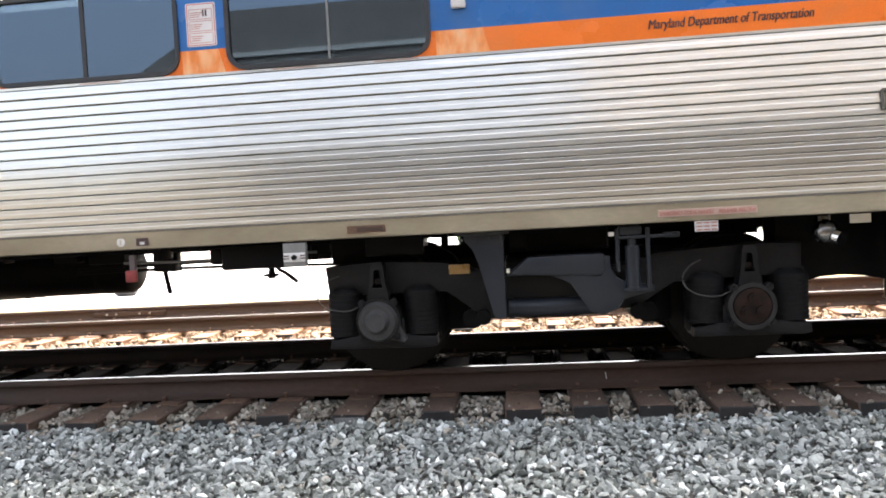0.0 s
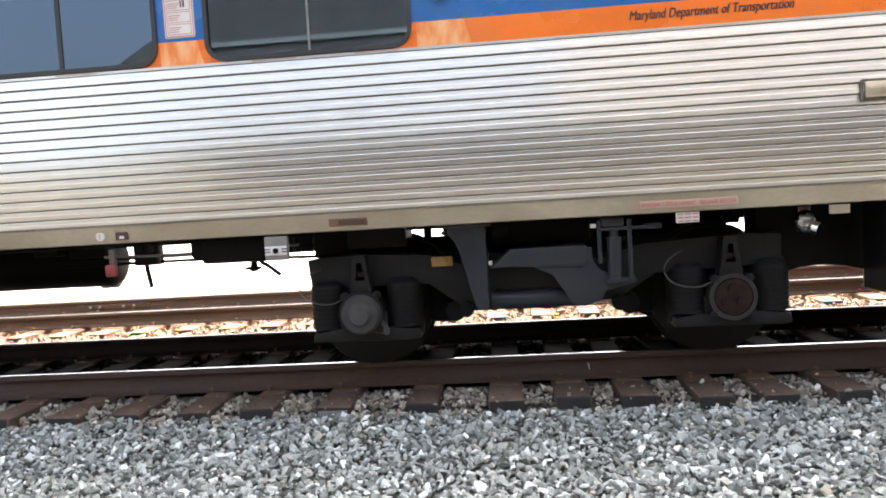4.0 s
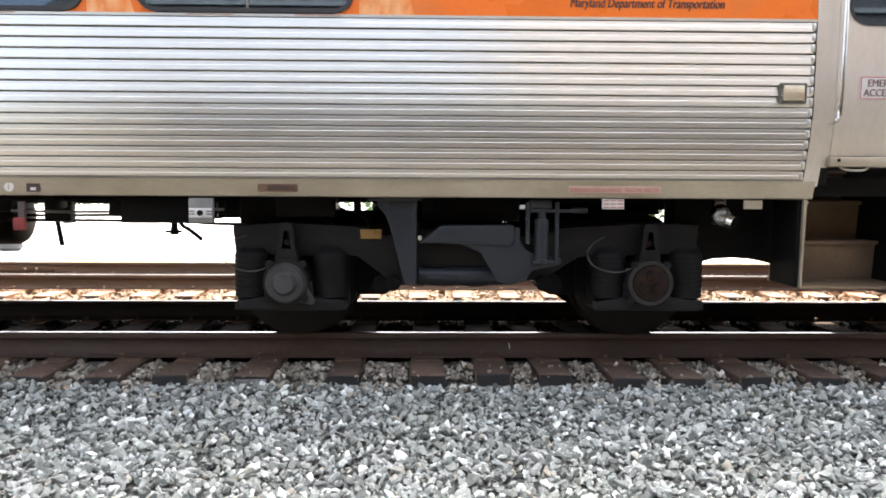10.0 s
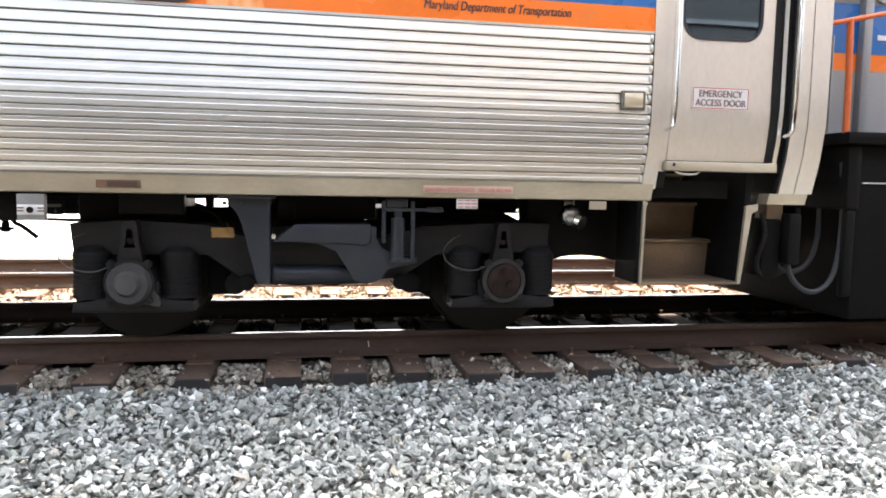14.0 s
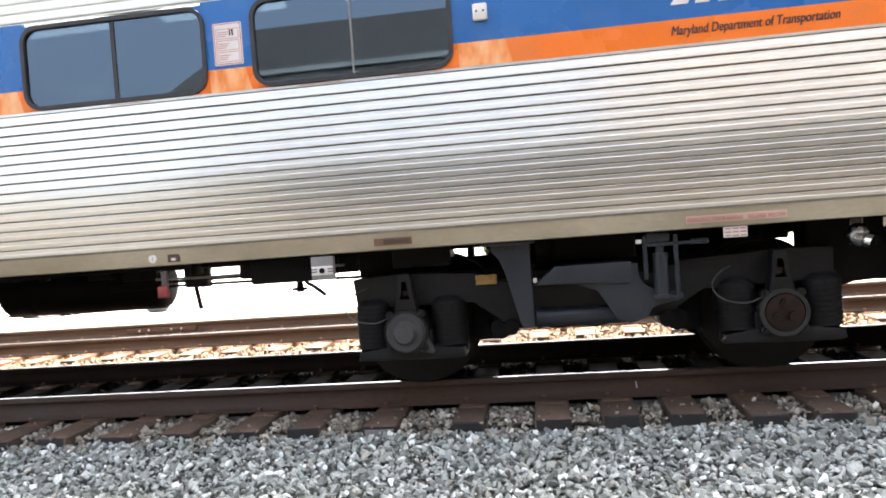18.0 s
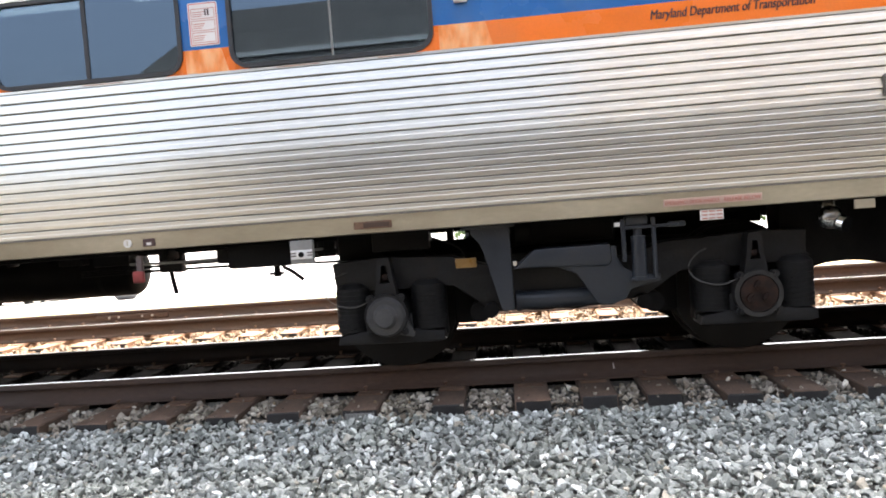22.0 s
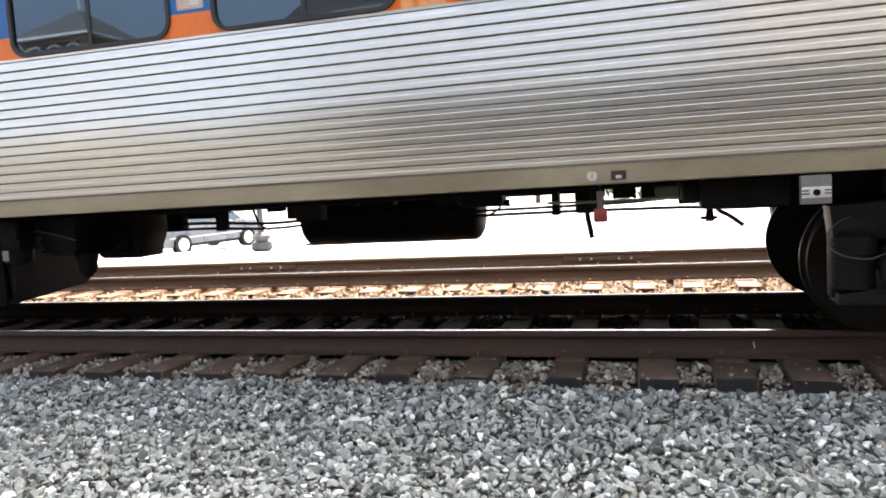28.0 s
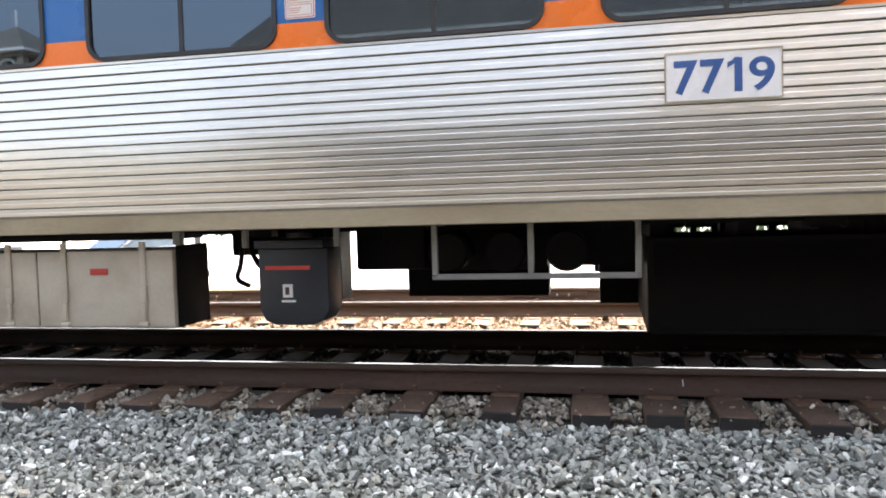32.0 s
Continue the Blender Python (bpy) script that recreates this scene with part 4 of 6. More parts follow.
def sill_label(xa, xb, za, zb, mat, label, y_off=-0.018, bars=0, ink=FADED, name="label"):
    b = BM()
    y = side_y((za + zb) / 2) + y_off
    box(b, xa, xb, y, y + 0.012, za, zb, 0.002, 1)
    s = part(name, b, mat, car, label)
    if bars:
        b = BM()
        rng = random.Random(int(xa * 1000))
        x = xa + 0.01
        while x < xb - 0.02:
            w = rng.uniform(0.012, 0.05)
            for r in range(bars):
                zz = za + (zb - za) * (r + 0.3) / bars
                b = BM()
                box(b, x, min(x + w, xb - 0.008), y - 0.0025, y, zz, zz + (zb - za) * 0.4 / bars)
                part("bar", b, ink, s)
            x += w + 0.01
    return s


sill_label(-1.01, -0.76, 1.03, 1.08, PLATE, "rusty brown plate", name="plate")
sill_label(-0.945, -0.775, 1.04, 1.07, RAIL, "worn brown patch on the plate", -0.024, name="patch")
sill_label(0.947, 1.537, 1.030, 1.076, PINK, "pink label with red lettering")
words("label_text", "EMERGENCY DOOR HANDLE", 0.034, FADED, car, (0.957, side_y(1.053) - 0.0205, 1.0405), 0.325, label="EMERGENCY DOOR HANDLE lettering", bold=0.0007)
words("label_text", "RELEASE BELOW", 0.034, FADED, car, (1.312, side_y(1.053) - 0.0205, 1.0405), 0.215, label="RELEASE BELOW lettering", bold=0.0007)
sill_label(1.172, 1.312, 0.93, 0.995, WHITE, "white label with red rows below the sill", bars=3)
sill_label(2.085, 2.205, 0.935, 0.99, SILL, "blank grey label")
sill_label(-2.445, -2.36, 1.022, 1.076, INK, "small black square sign", name="badge")
sill_label(-2.42, -2.385, 1.03, 1.05, WHITE, "", -0.022, name="badge_mark")
bm = BM()
cyl(bm, (-2.552, side_y(1.05) - 0.018, 1.052), (-2.552, side_y(1.05) - 0.006, 1.052), 0.029, seg=24)
badge = part("badge", bm, WHITE, car, "small pale round sign")
bm = BM()
box(bm, -2.556, -2.548, side_y(1.05) - 0.020, side_y(1.05) - 0.018, 1.036, 1.068)
part("badge_mark", bm, SILL, badge)
for wx in (-2.70, -1.40, -0.75, -4.3):
    sill_label(wx, wx + 0.28, 2.088, 2.097, PINK, "", 0.012 - 0.018, name="strip_label")

# ---------------------------------------------------------------- bogies
AX_L, AX_R, AX_Z, WHEEL_R = -0.872, 1.537, 0.437, 0.437
FY = 5.05                        # outer face of the side frame


def wheelset_mesh():
    b = BM()
    for s in (-1, 1):
        y = s * 0.7525
        cyl(b, (0, y - 0.05, 0), (0, y + 0.05, 0), WHEEL_R, seg=48)
        cyl(b, (0, y - s * 0.075, 0), (0, y - s * 0.05, 0), WHEEL_R + 0.027, seg=48)
        cyl(b, (0, y + s * 0.05, 0), (0, y + s * 0.075, 0), 0.13, seg=24)
    cyl(b, (0, -1.10, 0), (0, 1.10, 0), 0.08, seg=20)
    for a in range(6):
        c, s2 = math.cos(radians(60 * a)), math.sin(radians(60 * a))
        cyl(b, (0.27 * c, -0.81, 0.27 * s2), (0.27 * c, -0.79, 0.27 * s2), 0.03, seg=10)
    return finish(b, "wheelset", WHEEL, 35)


WHEELSET = wheelset_mesh()
wheelsets = []


def cap_mesh():
    b = BM()
    cyl(b, (0, -1.205, 0), (0, -1.12, 0), 0.115, seg=32)
    for a in (90, 210, 330):
        c, s = math.cos(radians(a)), math.sin(radians(a))
        cyl(b, (0.055 * c, -1.225, 0.055 * s), (0.055 * c, -1.2, 0.055 * s), 0.032, seg=12)
        cyl(b, (0.055 * c, -1.235, 0.055 * s), (0.055 * c, -1.2, 0.055 * s), 0.016, seg=6)
    return finish(b, "axle_cap", CAPMAT, 35)


DUSTY = material("dusty_grey_casting", (0.047, 0.046, 0.046), 0.75, 0.0, 0.2, 7, 60, 0.0008, (0.025, 0.023, 0.022), 0.4, 6)
RIM = material("worn_bearing_ring", (0.026, 0.025, 0.024), 0.6, 0.0, 0.2, 9, 60, 0.0008, (0.045, 0.042, 0.04), 0.35, 9, spec=0.3)
CAPMAT = material("rusty_axle_cap", (0.017, 0.011, 0.0095), 0.7, 0.0, 0.2, 8, 60, 0.0006, (0.07, 0.035, 0.022), 0.35, 14, spec=0.15)
CAP = cap_mesh()


def bogie(dx):
    """A two-axle bogie; dx moves it along the car."""
    b = BM()
    xl, xr = AX_L + dx, AX_R + dx
    for y0, y1 in ((FY + 0.06, FY + 0.24), (2 * YC - FY - 0.24, 2 * YC - FY - 0.06)):
        prism(b, [(xl - 0.36, 0.60), (xl - 0.38, 0.80), (xl - 0.05, 0.825), (xl + 0.45, 0.80), (xl + 0.70, 0.72), (xr - 0.80, 0.72), (xr - 0.55, 0.80), (xr + 0.10, 0.83),
                  (xr + 0.36, 0.82), (xr + 0.35, 0.62), (xr - 0.45, 0.60), (xr - 0.70, 0.44), (xl + 0.72, 0.40), (xl + 0.45, 0.60)], y0, y1, 0.012)
    box(b, xl + 0.85, xr - 0.85, FY + 0.3, 2 * YC - FY - 0.3, 0.45, 0.78, 0.03)
    frame_ob = part("bogie_frame", b, BOGIE, car, "sooty cast steel bogie frame")
    for cx, cover in ((xl, True), (xr, False)):
        # equaliser tray under both springs
        b = BM()
        prism(b, [(cx - 0.355, 0.245), (cx - 0.345, 0.30), (cx - 0.20, 0.33), (cx + 0.20, 0.33), (cx + 0.375, 0.31), (cx + 0.385, 0.25), (cx + 0.33, 0.238)], FY - 0.02, FY + 0.20, 0.01)
        part("spring_tray", b, BOGIE, frame_ob)
        for sx, w in ((cx - 0.250, 0.122), (cx + 0.275, 0.122)):
            b = BM()
            for k in range(9):
                z0 = 0.33 + 0.0325 * k
                cyl(b, (sx, FY + 0.09, z0), (sx, FY + 0.09, z0 + 0.022), w, seg=24)
                cyl(b, (sx, FY + 0.09, z0 + 0.021), (sx, FY + 0.09, z0 + 0.034), w * 0.955, seg=24)
            cyl(b, (sx, FY + 0.09, 0.62), (sx, FY + 0.09, 0.655), w * 0.95, w * 0.6, seg=24)
            part("rubber_spring", b, RUBBER, frame_ob, "ribbed black rubber spring", smooth=30)
            out = 1 if sx > cx else -1
            b = BM()
            box(b, sx + min(0.02 * out, 0.115 * out), sx + max(0.02 * out, 0.115 * out), FY + 0.10, FY + 0.22, 0.26, 0.66, 0.012)
            part("spring_guide", b, BOGIE, frame_ob, "black guide block behind the spring")
        b = BM()
        cyl(b, (cx, FY - 0.06, AX_Z), (cx, FY + 0.22, AX_Z), 0.147, seg=36)
        box(b, cx - 0.165, cx + 0.165, FY + 0.0, FY + 0.2, 0.30, 0.44, 0.02)
        for a in (48, 132, 222, 318):
            c, s = math.cos(radians(a)), math.sin(radians(a))
            cyl(b, (cx + 0.160 * c, FY - 0.08, AX_Z + 0.160 * s), (cx + 0.160 * c, FY - 0.02, AX_Z + 0.160 * s), 0.026, seg=12)
            cyl(b, (cx + 0.160 * c, FY - 0.10, AX_Z + 0.160 * s), (cx + 0.160 * c, FY - 0.07, AX_Z + 0.160 * s), 0.014, seg=6)
        part("journal_box", b, BOGIE, frame_ob, "round journal box with bolted rim")
        b = BM()
        ring(b, [(cx + 0.150 * math.cos(radians(a)), AX_Z + 0.150 * math.sin(radians(a))) for a in range(0, 360, 10)],
             [(cx + 0.122 * math.cos(radians(a)), AX_Z + 0.122 * math.sin(radians(a))) for a in range(0, 360, 10)], FY - 0.085, FY - 0.05)
        part("rim", b, RIM if not cover else BOGIE, frame_ob, "worn metal ring")
        if cover:
            b = BM()
            cyl(b, (cx, FY - 0.125, AX_Z - 0.005), (cx, FY - 0.05, AX_Z - 0.005), 0.118, 0.15, seg=32)
            cyl(b, (cx, FY - 0.165, AX_Z), (cx, FY - 0.12, AX_Z), 0.062, 0.085, seg=20)
            prism(b, [(cx + 0.06, AX_Z - 0.13), (cx + 0.13, AX_Z - 0.02), (cx + 0.185, AX_Z - 0.13), (cx + 0.17, AX_Z - 0.15)], FY - 0.07, FY - 0.03)
            cyl(b, (cx, FY - 0.115, AX_Z - 0.10), (cx, FY - 0.06, AX_Z - 0.10), 0.03, seg=12)
            part("bearing_cover", b, DUSTY, frame_ob, "dusty grey bearing cover")
        b = BM()
        ring(b, [(cx - 0.075, 0.570), (cx - 0.052, 0.70), (cx - 0.046, 0.79), (cx - 0.035, 0.825), (cx + 0.035, 0.825), (cx + 0.046, 0.79), (cx + 0.052, 0.70), (cx + 0.075, 0.570)],
             [(cx - 0.035, 0.655), (cx - 0.024, 0.70), (cx - 0.02, 0.76), (cx - 0.014, 0.775), (cx + 0.014, 0.775), (cx + 0.02, 0.76), (cx + 0.024, 0.70), (cx + 0.035, 0.655)], FY - 0.05, FY + 0.06)
        part("hanger_link", b, BOGIE, frame_ob, "slotted hanger link")
        b = BM()
        box(b, cx - 0.02, cx + 0.02, FY - 0.03, FY + 0.02, 0.675, 0.715, 0.008)
        part("link_bolt", b, CAPMAT, frame_ob)
        b = BM()
        pipe(b, [(cx - 0.12, FY - 0.05, AX_Z + 0.10), (cx - 0.22, FY - 0.07, AX_Z + 0.06), (cx - 0.38, FY - 0.06, AX_Z + 0.10), (cx - 0.43, FY - 0.04, AX_Z + 0.19),
                 (cx - 0.37, FY - 0.02, AX_Z + 0.27), (cx - 0.28, FY + 0.05, AX_Z + 0.30)], 0.005, 6)
        part("sensor_cable", b, CABLE, frame_ob, "looped thin sensor cable")
        ws = new("wheelset", WHEELSET)
        ws.parent = frame_ob
        ws.location = (cx, YC, AX_Z)
        wheelsets.append((ws, cx))
        if not cover:
            c2 = new("axle_cap", CAP)
            c2.parent = frame_ob
            c2.location = (cx, YC - 0.085, AX_Z)
            wheelsets.append((c2, cx))
        # brake cylinder and shoe behind
        b = BM()
        side = 1 if cover else -1
        box(b, cx + side * 0.52 - 0.10, cx + side * 0.52 + 0.10, FY + 0.30, FY + 0.55, 0.30, 0.62, 0.03)
        cyl(b, (cx + side * 0.62, FY + 0.12, 0.40), (cx + side * 0.62, FY + 0.45, 0.40), 0.07, seg=20)
        cyl(b, (cx + side * 0.70, FY + 0.0, 0.42), (cx + side * 0.70, FY + 0.3, 0.42), 0.05, seg=16)
        part("brake_unit", b, BLACK, frame_ob, "black brake unit")
    m = (xl + xr) / 2 - 0.3325
    # hanger plate, bolster and damper between the axles
    b = BM()
    prism(b, [(m - 0.27, 0.985), (m - 0.02, 0.985), (m - 0.018, 0.43), (m - 0.085, 0.43), (m - 0.10, 0.46), (m - 0.185, 0.80), (m - 0.215, 0.88), (m - 0.27, 0.945)], 4.93, 4.955)
    prism(b, [(m - 0.04, 0.985), (m - 0.015, 0.985), (m - 0.015, 0.43), (m - 0.04, 0.43)], 4.955, 5.06)
    part("hanger_plate", b, BOGIE_GREY, frame_ob, "tapered grey hanger plate bolted to the car")
    b = BM()
    box(b, m - 0.33, m + 0.02, 4.90, 5.1, 0.975, 0.995, 0.004)
    for k in range(4):
        cyl(b, (m - 0.29 + 0.09 * k, 4.915, 0.945), (m - 0.29 + 0.09 * k, 4.94, 0.945), 0.014, seg=6)
    part("hanger_flange", b, BOGIE_GREY, frame_ob)
    b = BM()
    prism(b, [(m - 0.00, 0.70), (m + 0.14, 0.815), (m + 0.62, 0.82), (m + 0.63, 0.72), (m + 0.60, 0.68), (m + 0.13, 0.70)], 4.93, 5.12, 0.012)
    part("bolster_arm", b, BOGIE_GREY, frame_ob, "grey bolster arm")
    b = BM()
    prism(b, [(m + 0.25, 0.705), (m + 0.40, 0.64), (m + 0.47, 0.53), (m + 0.52, 0.445), (m + 0.60, 0.425), (m + 0.70, 0.455), (m + 0.74, 0.52), (m + 0.93, 0.565), (m + 0.93, 0.60),
              (m + 0.78, 0.615), (m + 0.70, 0.66), (m + 0.665, 0.72), (m + 0.66, 0.80), (m + 0.58, 0.815)], 4.945, 5.0, 0.006)
    part("bolster_bracket", b, BOGIE_GREY, frame_ob, "curved grey bracket")
    b = BM()
    box(b, m - 0.005, m + 0.02, 4.92, 4.95, 0.72, 0.75, 0.005)
    part("bright_nut", b, STEEL, frame_ob)
    b = BM()
    cyl(b, (m + 0.0, 5.10, 0.47), (m + 0.65, 5.10, 0.47), 0.062, seg=24)
    cyl(b, (m + 0.0, 5.10, 0.47), (m + 0.03, 5.10, 0.47), 0.07, seg=24)
    part("traction_rod", b, BOGIE_GREY, frame_ob, "grey traction rod")
    b = BM()
    cyl(b, (m + 0.02, 5.35, 0.93), (m + 0.70, 5.35, 0.93), 0.10, seg=28)
    part("air_spring", b, RUBBER, frame_ob, "black air bellows")
    b = BM()
    box(b, m + 0.13, m + 0.68, 5.2, 5.24, 0.84, 0.985, 0.01)
    part("bolster_beam", b, BLACK, frame_ob)
    b = BM()
    box(b, m - 0.10, m + 0.66, 6.0, 6.1, 0.78, 1.03)
    box(b, m + 0.72, m + 1.18, 6.2, 6.3, 0.80, 1.03)
    part("cross_member", b, BLACK, frame_ob, smooth=None)
    # damper in its frame
    b = BM()
    for px in (m + 0.705, m + 0.895):
        box(b, px - 0.012, px + 0.012, 4.90, 4.93, 0.575 if px > m + 0.8 else 0.70, 0.97, 0.003)
    box(b, m + 0.695, m + 1.05, 4.90, 4.94, 0.905, 0.925, 0.004)
    box(b, m + 0.74, m + 0.905, 4.90, 4.93, 0.572, 0.592, 0.004)
    box(b, m + 0.72, m + 0.86, 4.90, 4.98, 0.93, 0.985, 0.01)
    box(b, m + 1.0, m + 1.10, 4.93, 5.0, 0.90, 0.935, 0.008)
    part("damper_bracket", b, BOGIE_GREY, frame_ob, "grey damper bracket")
    b = BM()
    cyl(b, (m + 0.80, 4.94, 0.60), (m + 0.80, 4.94, 0.86), 0.046, seg=20)
    cyl(b, (m + 0.80, 4.94, 0.86), (m + 0.80, 4.94, 0.96), 0.028, seg=16)
    cyl(b, (m + 0.80, 4.94, 0.575), (m + 0.80, 4.94, 0.60), 0.055, seg=20)
    part("damper", b, BOGIE_GREY, frame_ob, "vertical grey damper")
    b = BM()
    box(b, m - 0.395, m - 0.25, FY + 0.04, FY + 0.065, 0.715, 0.782, 0.008)
    part("builder_plate", b, AMBER, frame_ob, "worn amber plate")
    # loose wires under the bolster
    b = BM()
    pipe(b, [(m - 0.05, 5.2, 0.44), (m + 0.10, 5.2, 0.385), (m + 0.30, 5.2, 0.40), (m + 0.40, 5.2, 0.38), (m + 0.60, 5.2, 0.43)], 0.007, 6)
    part("loose_wire", b, BLACK, frame_ob)
    b = BM()
    pipe(b, [(m - 0.3, 5.15, 0.74), (m - 0.36, 5.15, 0.86), (m - 0.5, 5.3, 0.90)], 0.008, 6)
    part("loose_wire", b, BLACK, frame_ob)
    return frame_ob


bogie(0.0)
bogie(-18.6)

# ---------------------------------------------------------------- equipment under the floor


def under(name, build, mat, label="", smooth=35, parent=None):
    b = BM()
    build(b)
    return part(name, b, mat, parent or car, label, smooth)


lamp = under("step_lamp", lambda b: (bmesh.ops.create_uvsphere(b, u_segments=24, v_segments=14, radius=0.078, matrix=Matrix.Translation((2.01, 5.02, 0.885)) @ Matrix.Diagonal((1.0, 0.9, 1, 1))),
                                     box(b, 1.97, 2.05, 5.03, 5.09, 0.93, 1.0, 0.01)), CHROME, "round dull metal lamp under the sill")
under("lens", lambda b: cyl(b, (2.055, 4.975, 0.85), (2.075, 4.945, 0.838), 0.055, 0.05, seg=20), POLISHED, "bright lens", parent=lamp)
under("equipment_box", lambda b: prism(b, [(1.78, 1.0), (1.78, 0.62), (1.84, 0.545), (1.95, 0.545), (2.06, 0.575), (2.20, 0.583), (2.34, 0.572), (2.44, 0.548), (2.53, 0.53), (2.53, 1.0)], 5.25, 5.50, 0.008), BLACK, "black equipment box behind the bogie")
for a in ((1.08, 1.80, 6.3, 6.4, 0.78, 1.03, 0.01), (1.80, 2.16, 6.3, 6.4, 0.885, 1.03, 0.01), (-1.10, -0.75, 5.5, 6.9, 0.84, 1.02, 0.01), (-1.25, -0.9, 5.3, 5.5, 0.80, 1.0, 0.02), (-1.62, -1.20, 6.42, 6.5, 0.90, 1.03, 0.004), (-0.97, -0.57, 5.15, 5.25, 0.86, 1.03, 0.01), (-0.75, -0.36, 6.0, 6.1, 0.944, 1.03, 0.004), (-0.66, -0.24, 5.78, 5.84, 0.78, 0.89, 0.004), (-0.365, -0.20, 5.8, 5.9, 0.80, 1.03, 0.004)):
    under("cross_beam", lambda b: box(b, *a), BLACK)
lb = under("label_box", lambda b: box(b, -1.450, -1.298, 4.83, 4.88, 0.832, 0.988, 0.006), GREY_BAR, "light grey box with a black knob")
under("label_panel", lambda b: box(b, -1.447, -1.301, 4.824, 4.83, 0.865, 0.925, 0.003), WHITE, "pale panel", parent=lb)
under("knob", lambda b: (cyl(b, (-1.374, 4.812, 0.895), (-1.374, 4.826, 0.895), 0.018, seg=16)), BLACK, parent=lb)
for q in (-1, 1):
    for z in (0.885, 0.902):
        under("bar", lambda b: box(b, -1.372 + q * 0.055 - 0.018, -1.372 + q * 0.055 + 0.018, 4.821, 4.825, z, z + 0.007), INK, parent=lb)
under("tag", lambda b: box(b, 0.650, 0.686, 4.895, 4.899, 0.927, 0.953, 0.0015, 1), WHITE, "small white tag on the damper bracket")
under("tap", lambda b: (pipe(b, [(-1.82, 5.73, 0.86), (-1.80, 5.73, 0.77), (-1.74, 5.72, 0.745), (-1.64, 5.71, 0.665)], 0.015), cyl(b, (-1.85, 5.73, 0.70), (-1.85, 5.73, 0.80), 0.030, 0.022, seg=10),
                        box(b, -1.91, -1.80, 5.70, 5.76, 0.715, 0.735, 0.005)), BLACK, "black drain tap with a lever")
under("valve_box", lambda b: (box(b, -1.95, -1.47, 5.0, 5.3, 0.82, 0.99, 0.02), box(b, -2.05, -1.9, 5.05, 5.3, 0.86, 0.97, 0.02)), BLACK, "black valve box")
under("red_tag", lambda b: box(b, -2.555, -2.475, 4.84, 4.87, 0.78, 0.86, 0.012), TAG, "small red tag hanging on a bracket")
under("tag_bracket", lambda b: box(b, -2.535, -2.495, 4.87, 4.90, 0.80, 0.96, 0.003), TAGBAR)
def turned(b, y, z, profile, seg=36):
    """A body turned about an axis along x. profile: x and radius."""
    rows_r = [[b.verts.new((x, y + r * math.cos(k * math.tau / seg), z + r * math.sin(k * math.tau / seg))) for k in range(seg)] for x, r in profile]
    for p, q in zip(rows_r, rows_r[1:]):
        for k in range(seg):
            b.faces.new((p[k], p[(k + 1) % seg], q[(k + 1) % seg], q[k]))
    b.faces.new(rows_r[0][::-1])
    b.faces.new(rows_r[-1])
    bmesh.ops.recalc_face_normals(b, faces=b.faces)


tank = under("air_tank", lambda b: turned(b, 7.2, 0.768, [(-5.575, 0.06), (-5.568, 0.13), (-5.55, 0.19), (-5.52, 0.235), (-5.48, 0.256), (-3.82, 0.256), (-3.785, 0.235), (-3.755, 0.19), (-3.738, 0.13), (-3.732, 0.06)]), BLACK, "long black air reservoir")
for sx in (-5.2, -4.1):
    under("strap", lambda b: turned(b, 7.2, 0.768, [(sx, 0.259), (sx + 0.05, 0.259)]), BLACK, parent=tank)
under("drain_cock", lambda b: cyl(b, (-5.57, 7.15, 0.53), (-5.42, 7.15, 0.525), 0.012, seg=8), BLACK, parent=tank)
under("tank_saddle", lambda b: box(b, -5.52, -3.78, 7.1, 7.3, 0.95, 1.02), BLACK)
for ra, pts in ((0.013, [(-6.30, 6.0, 0.835), (-5.85, 6.0, 0.840), (-5.33, 6.0, 0.806), (-5.0, 6.2, 0.82)]),
                (0.011, [(-6.31, 6.0, 0.788), (-5.85, 6.0, 0.793), (-5.33, 6.0, 0.760), (-5.0, 6.2, 0.78)]),
                (0.010, [(-5.48, 6.02, 0.98), (-5.46, 6.02, 0.88), (-5.41, 6.02, 0.79), (-5.33, 6.02, 0.757)]),
                (0.012, [(-3.9, 6.4, 0.80), (-3.645, 6.4, 0.815), (-2.99, 6.4, 0.818), (-2.31, 6.4, 0.826), (-2.0, 6.4, 0.86)]),
                (0.013, [(-3.9, 6.4, 0.77), (-3.645, 6.4, 0.774), (-2.99, 6.4, 0.779), (-2.31, 6.4, 0.773), (-1.97, 6.4, 0.769), (-1.72, 6.4, 0.75), (-1.3, 6.4, 0.75)]),
                (0.009, [(-3.40, 6.38, 0.86), (-3.44, 6.38, 0.81), (-3.52, 6.38, 0.775)])):
    under("air_pipe", lambda b: pipe(b, pts, ra, 8), BLACK, "black air pipe along the underframe")
under("pipe_hanger", lambda b: box(b, -2.99, -2.93, 6.34, 6.46, 0.752, 1.02, 0.006), BLACK)
under("pipe_clip", lambda b: box(b, -5.81, -5.72, 5.96, 6.04, 0.766, 1.0, 0.008), BLACK)
under("reservoir_valve", lambda b: (box(b, -3.72, -3.38, 6.3, 6.5, 0.848, 1.03, 0.012), cyl(b, (-3.39, 6.4, 0.87), (-3.34, 6.4, 0.87), 0.03, seg=10)), BLACK, "black valve block beside the reservoir")
for xa, xb, zb in ((-3.42, -2.58, 0.915), (-2.52, -2.34, 0.86), (-2.30, -2.02, 0.845), (-2.02, -1.72, 0.79)):
    under("cross_beam", lambda b: box(b, xa, xb, 6.46, 6.54, zb, 1.03, 0.004, 1), BLACK)
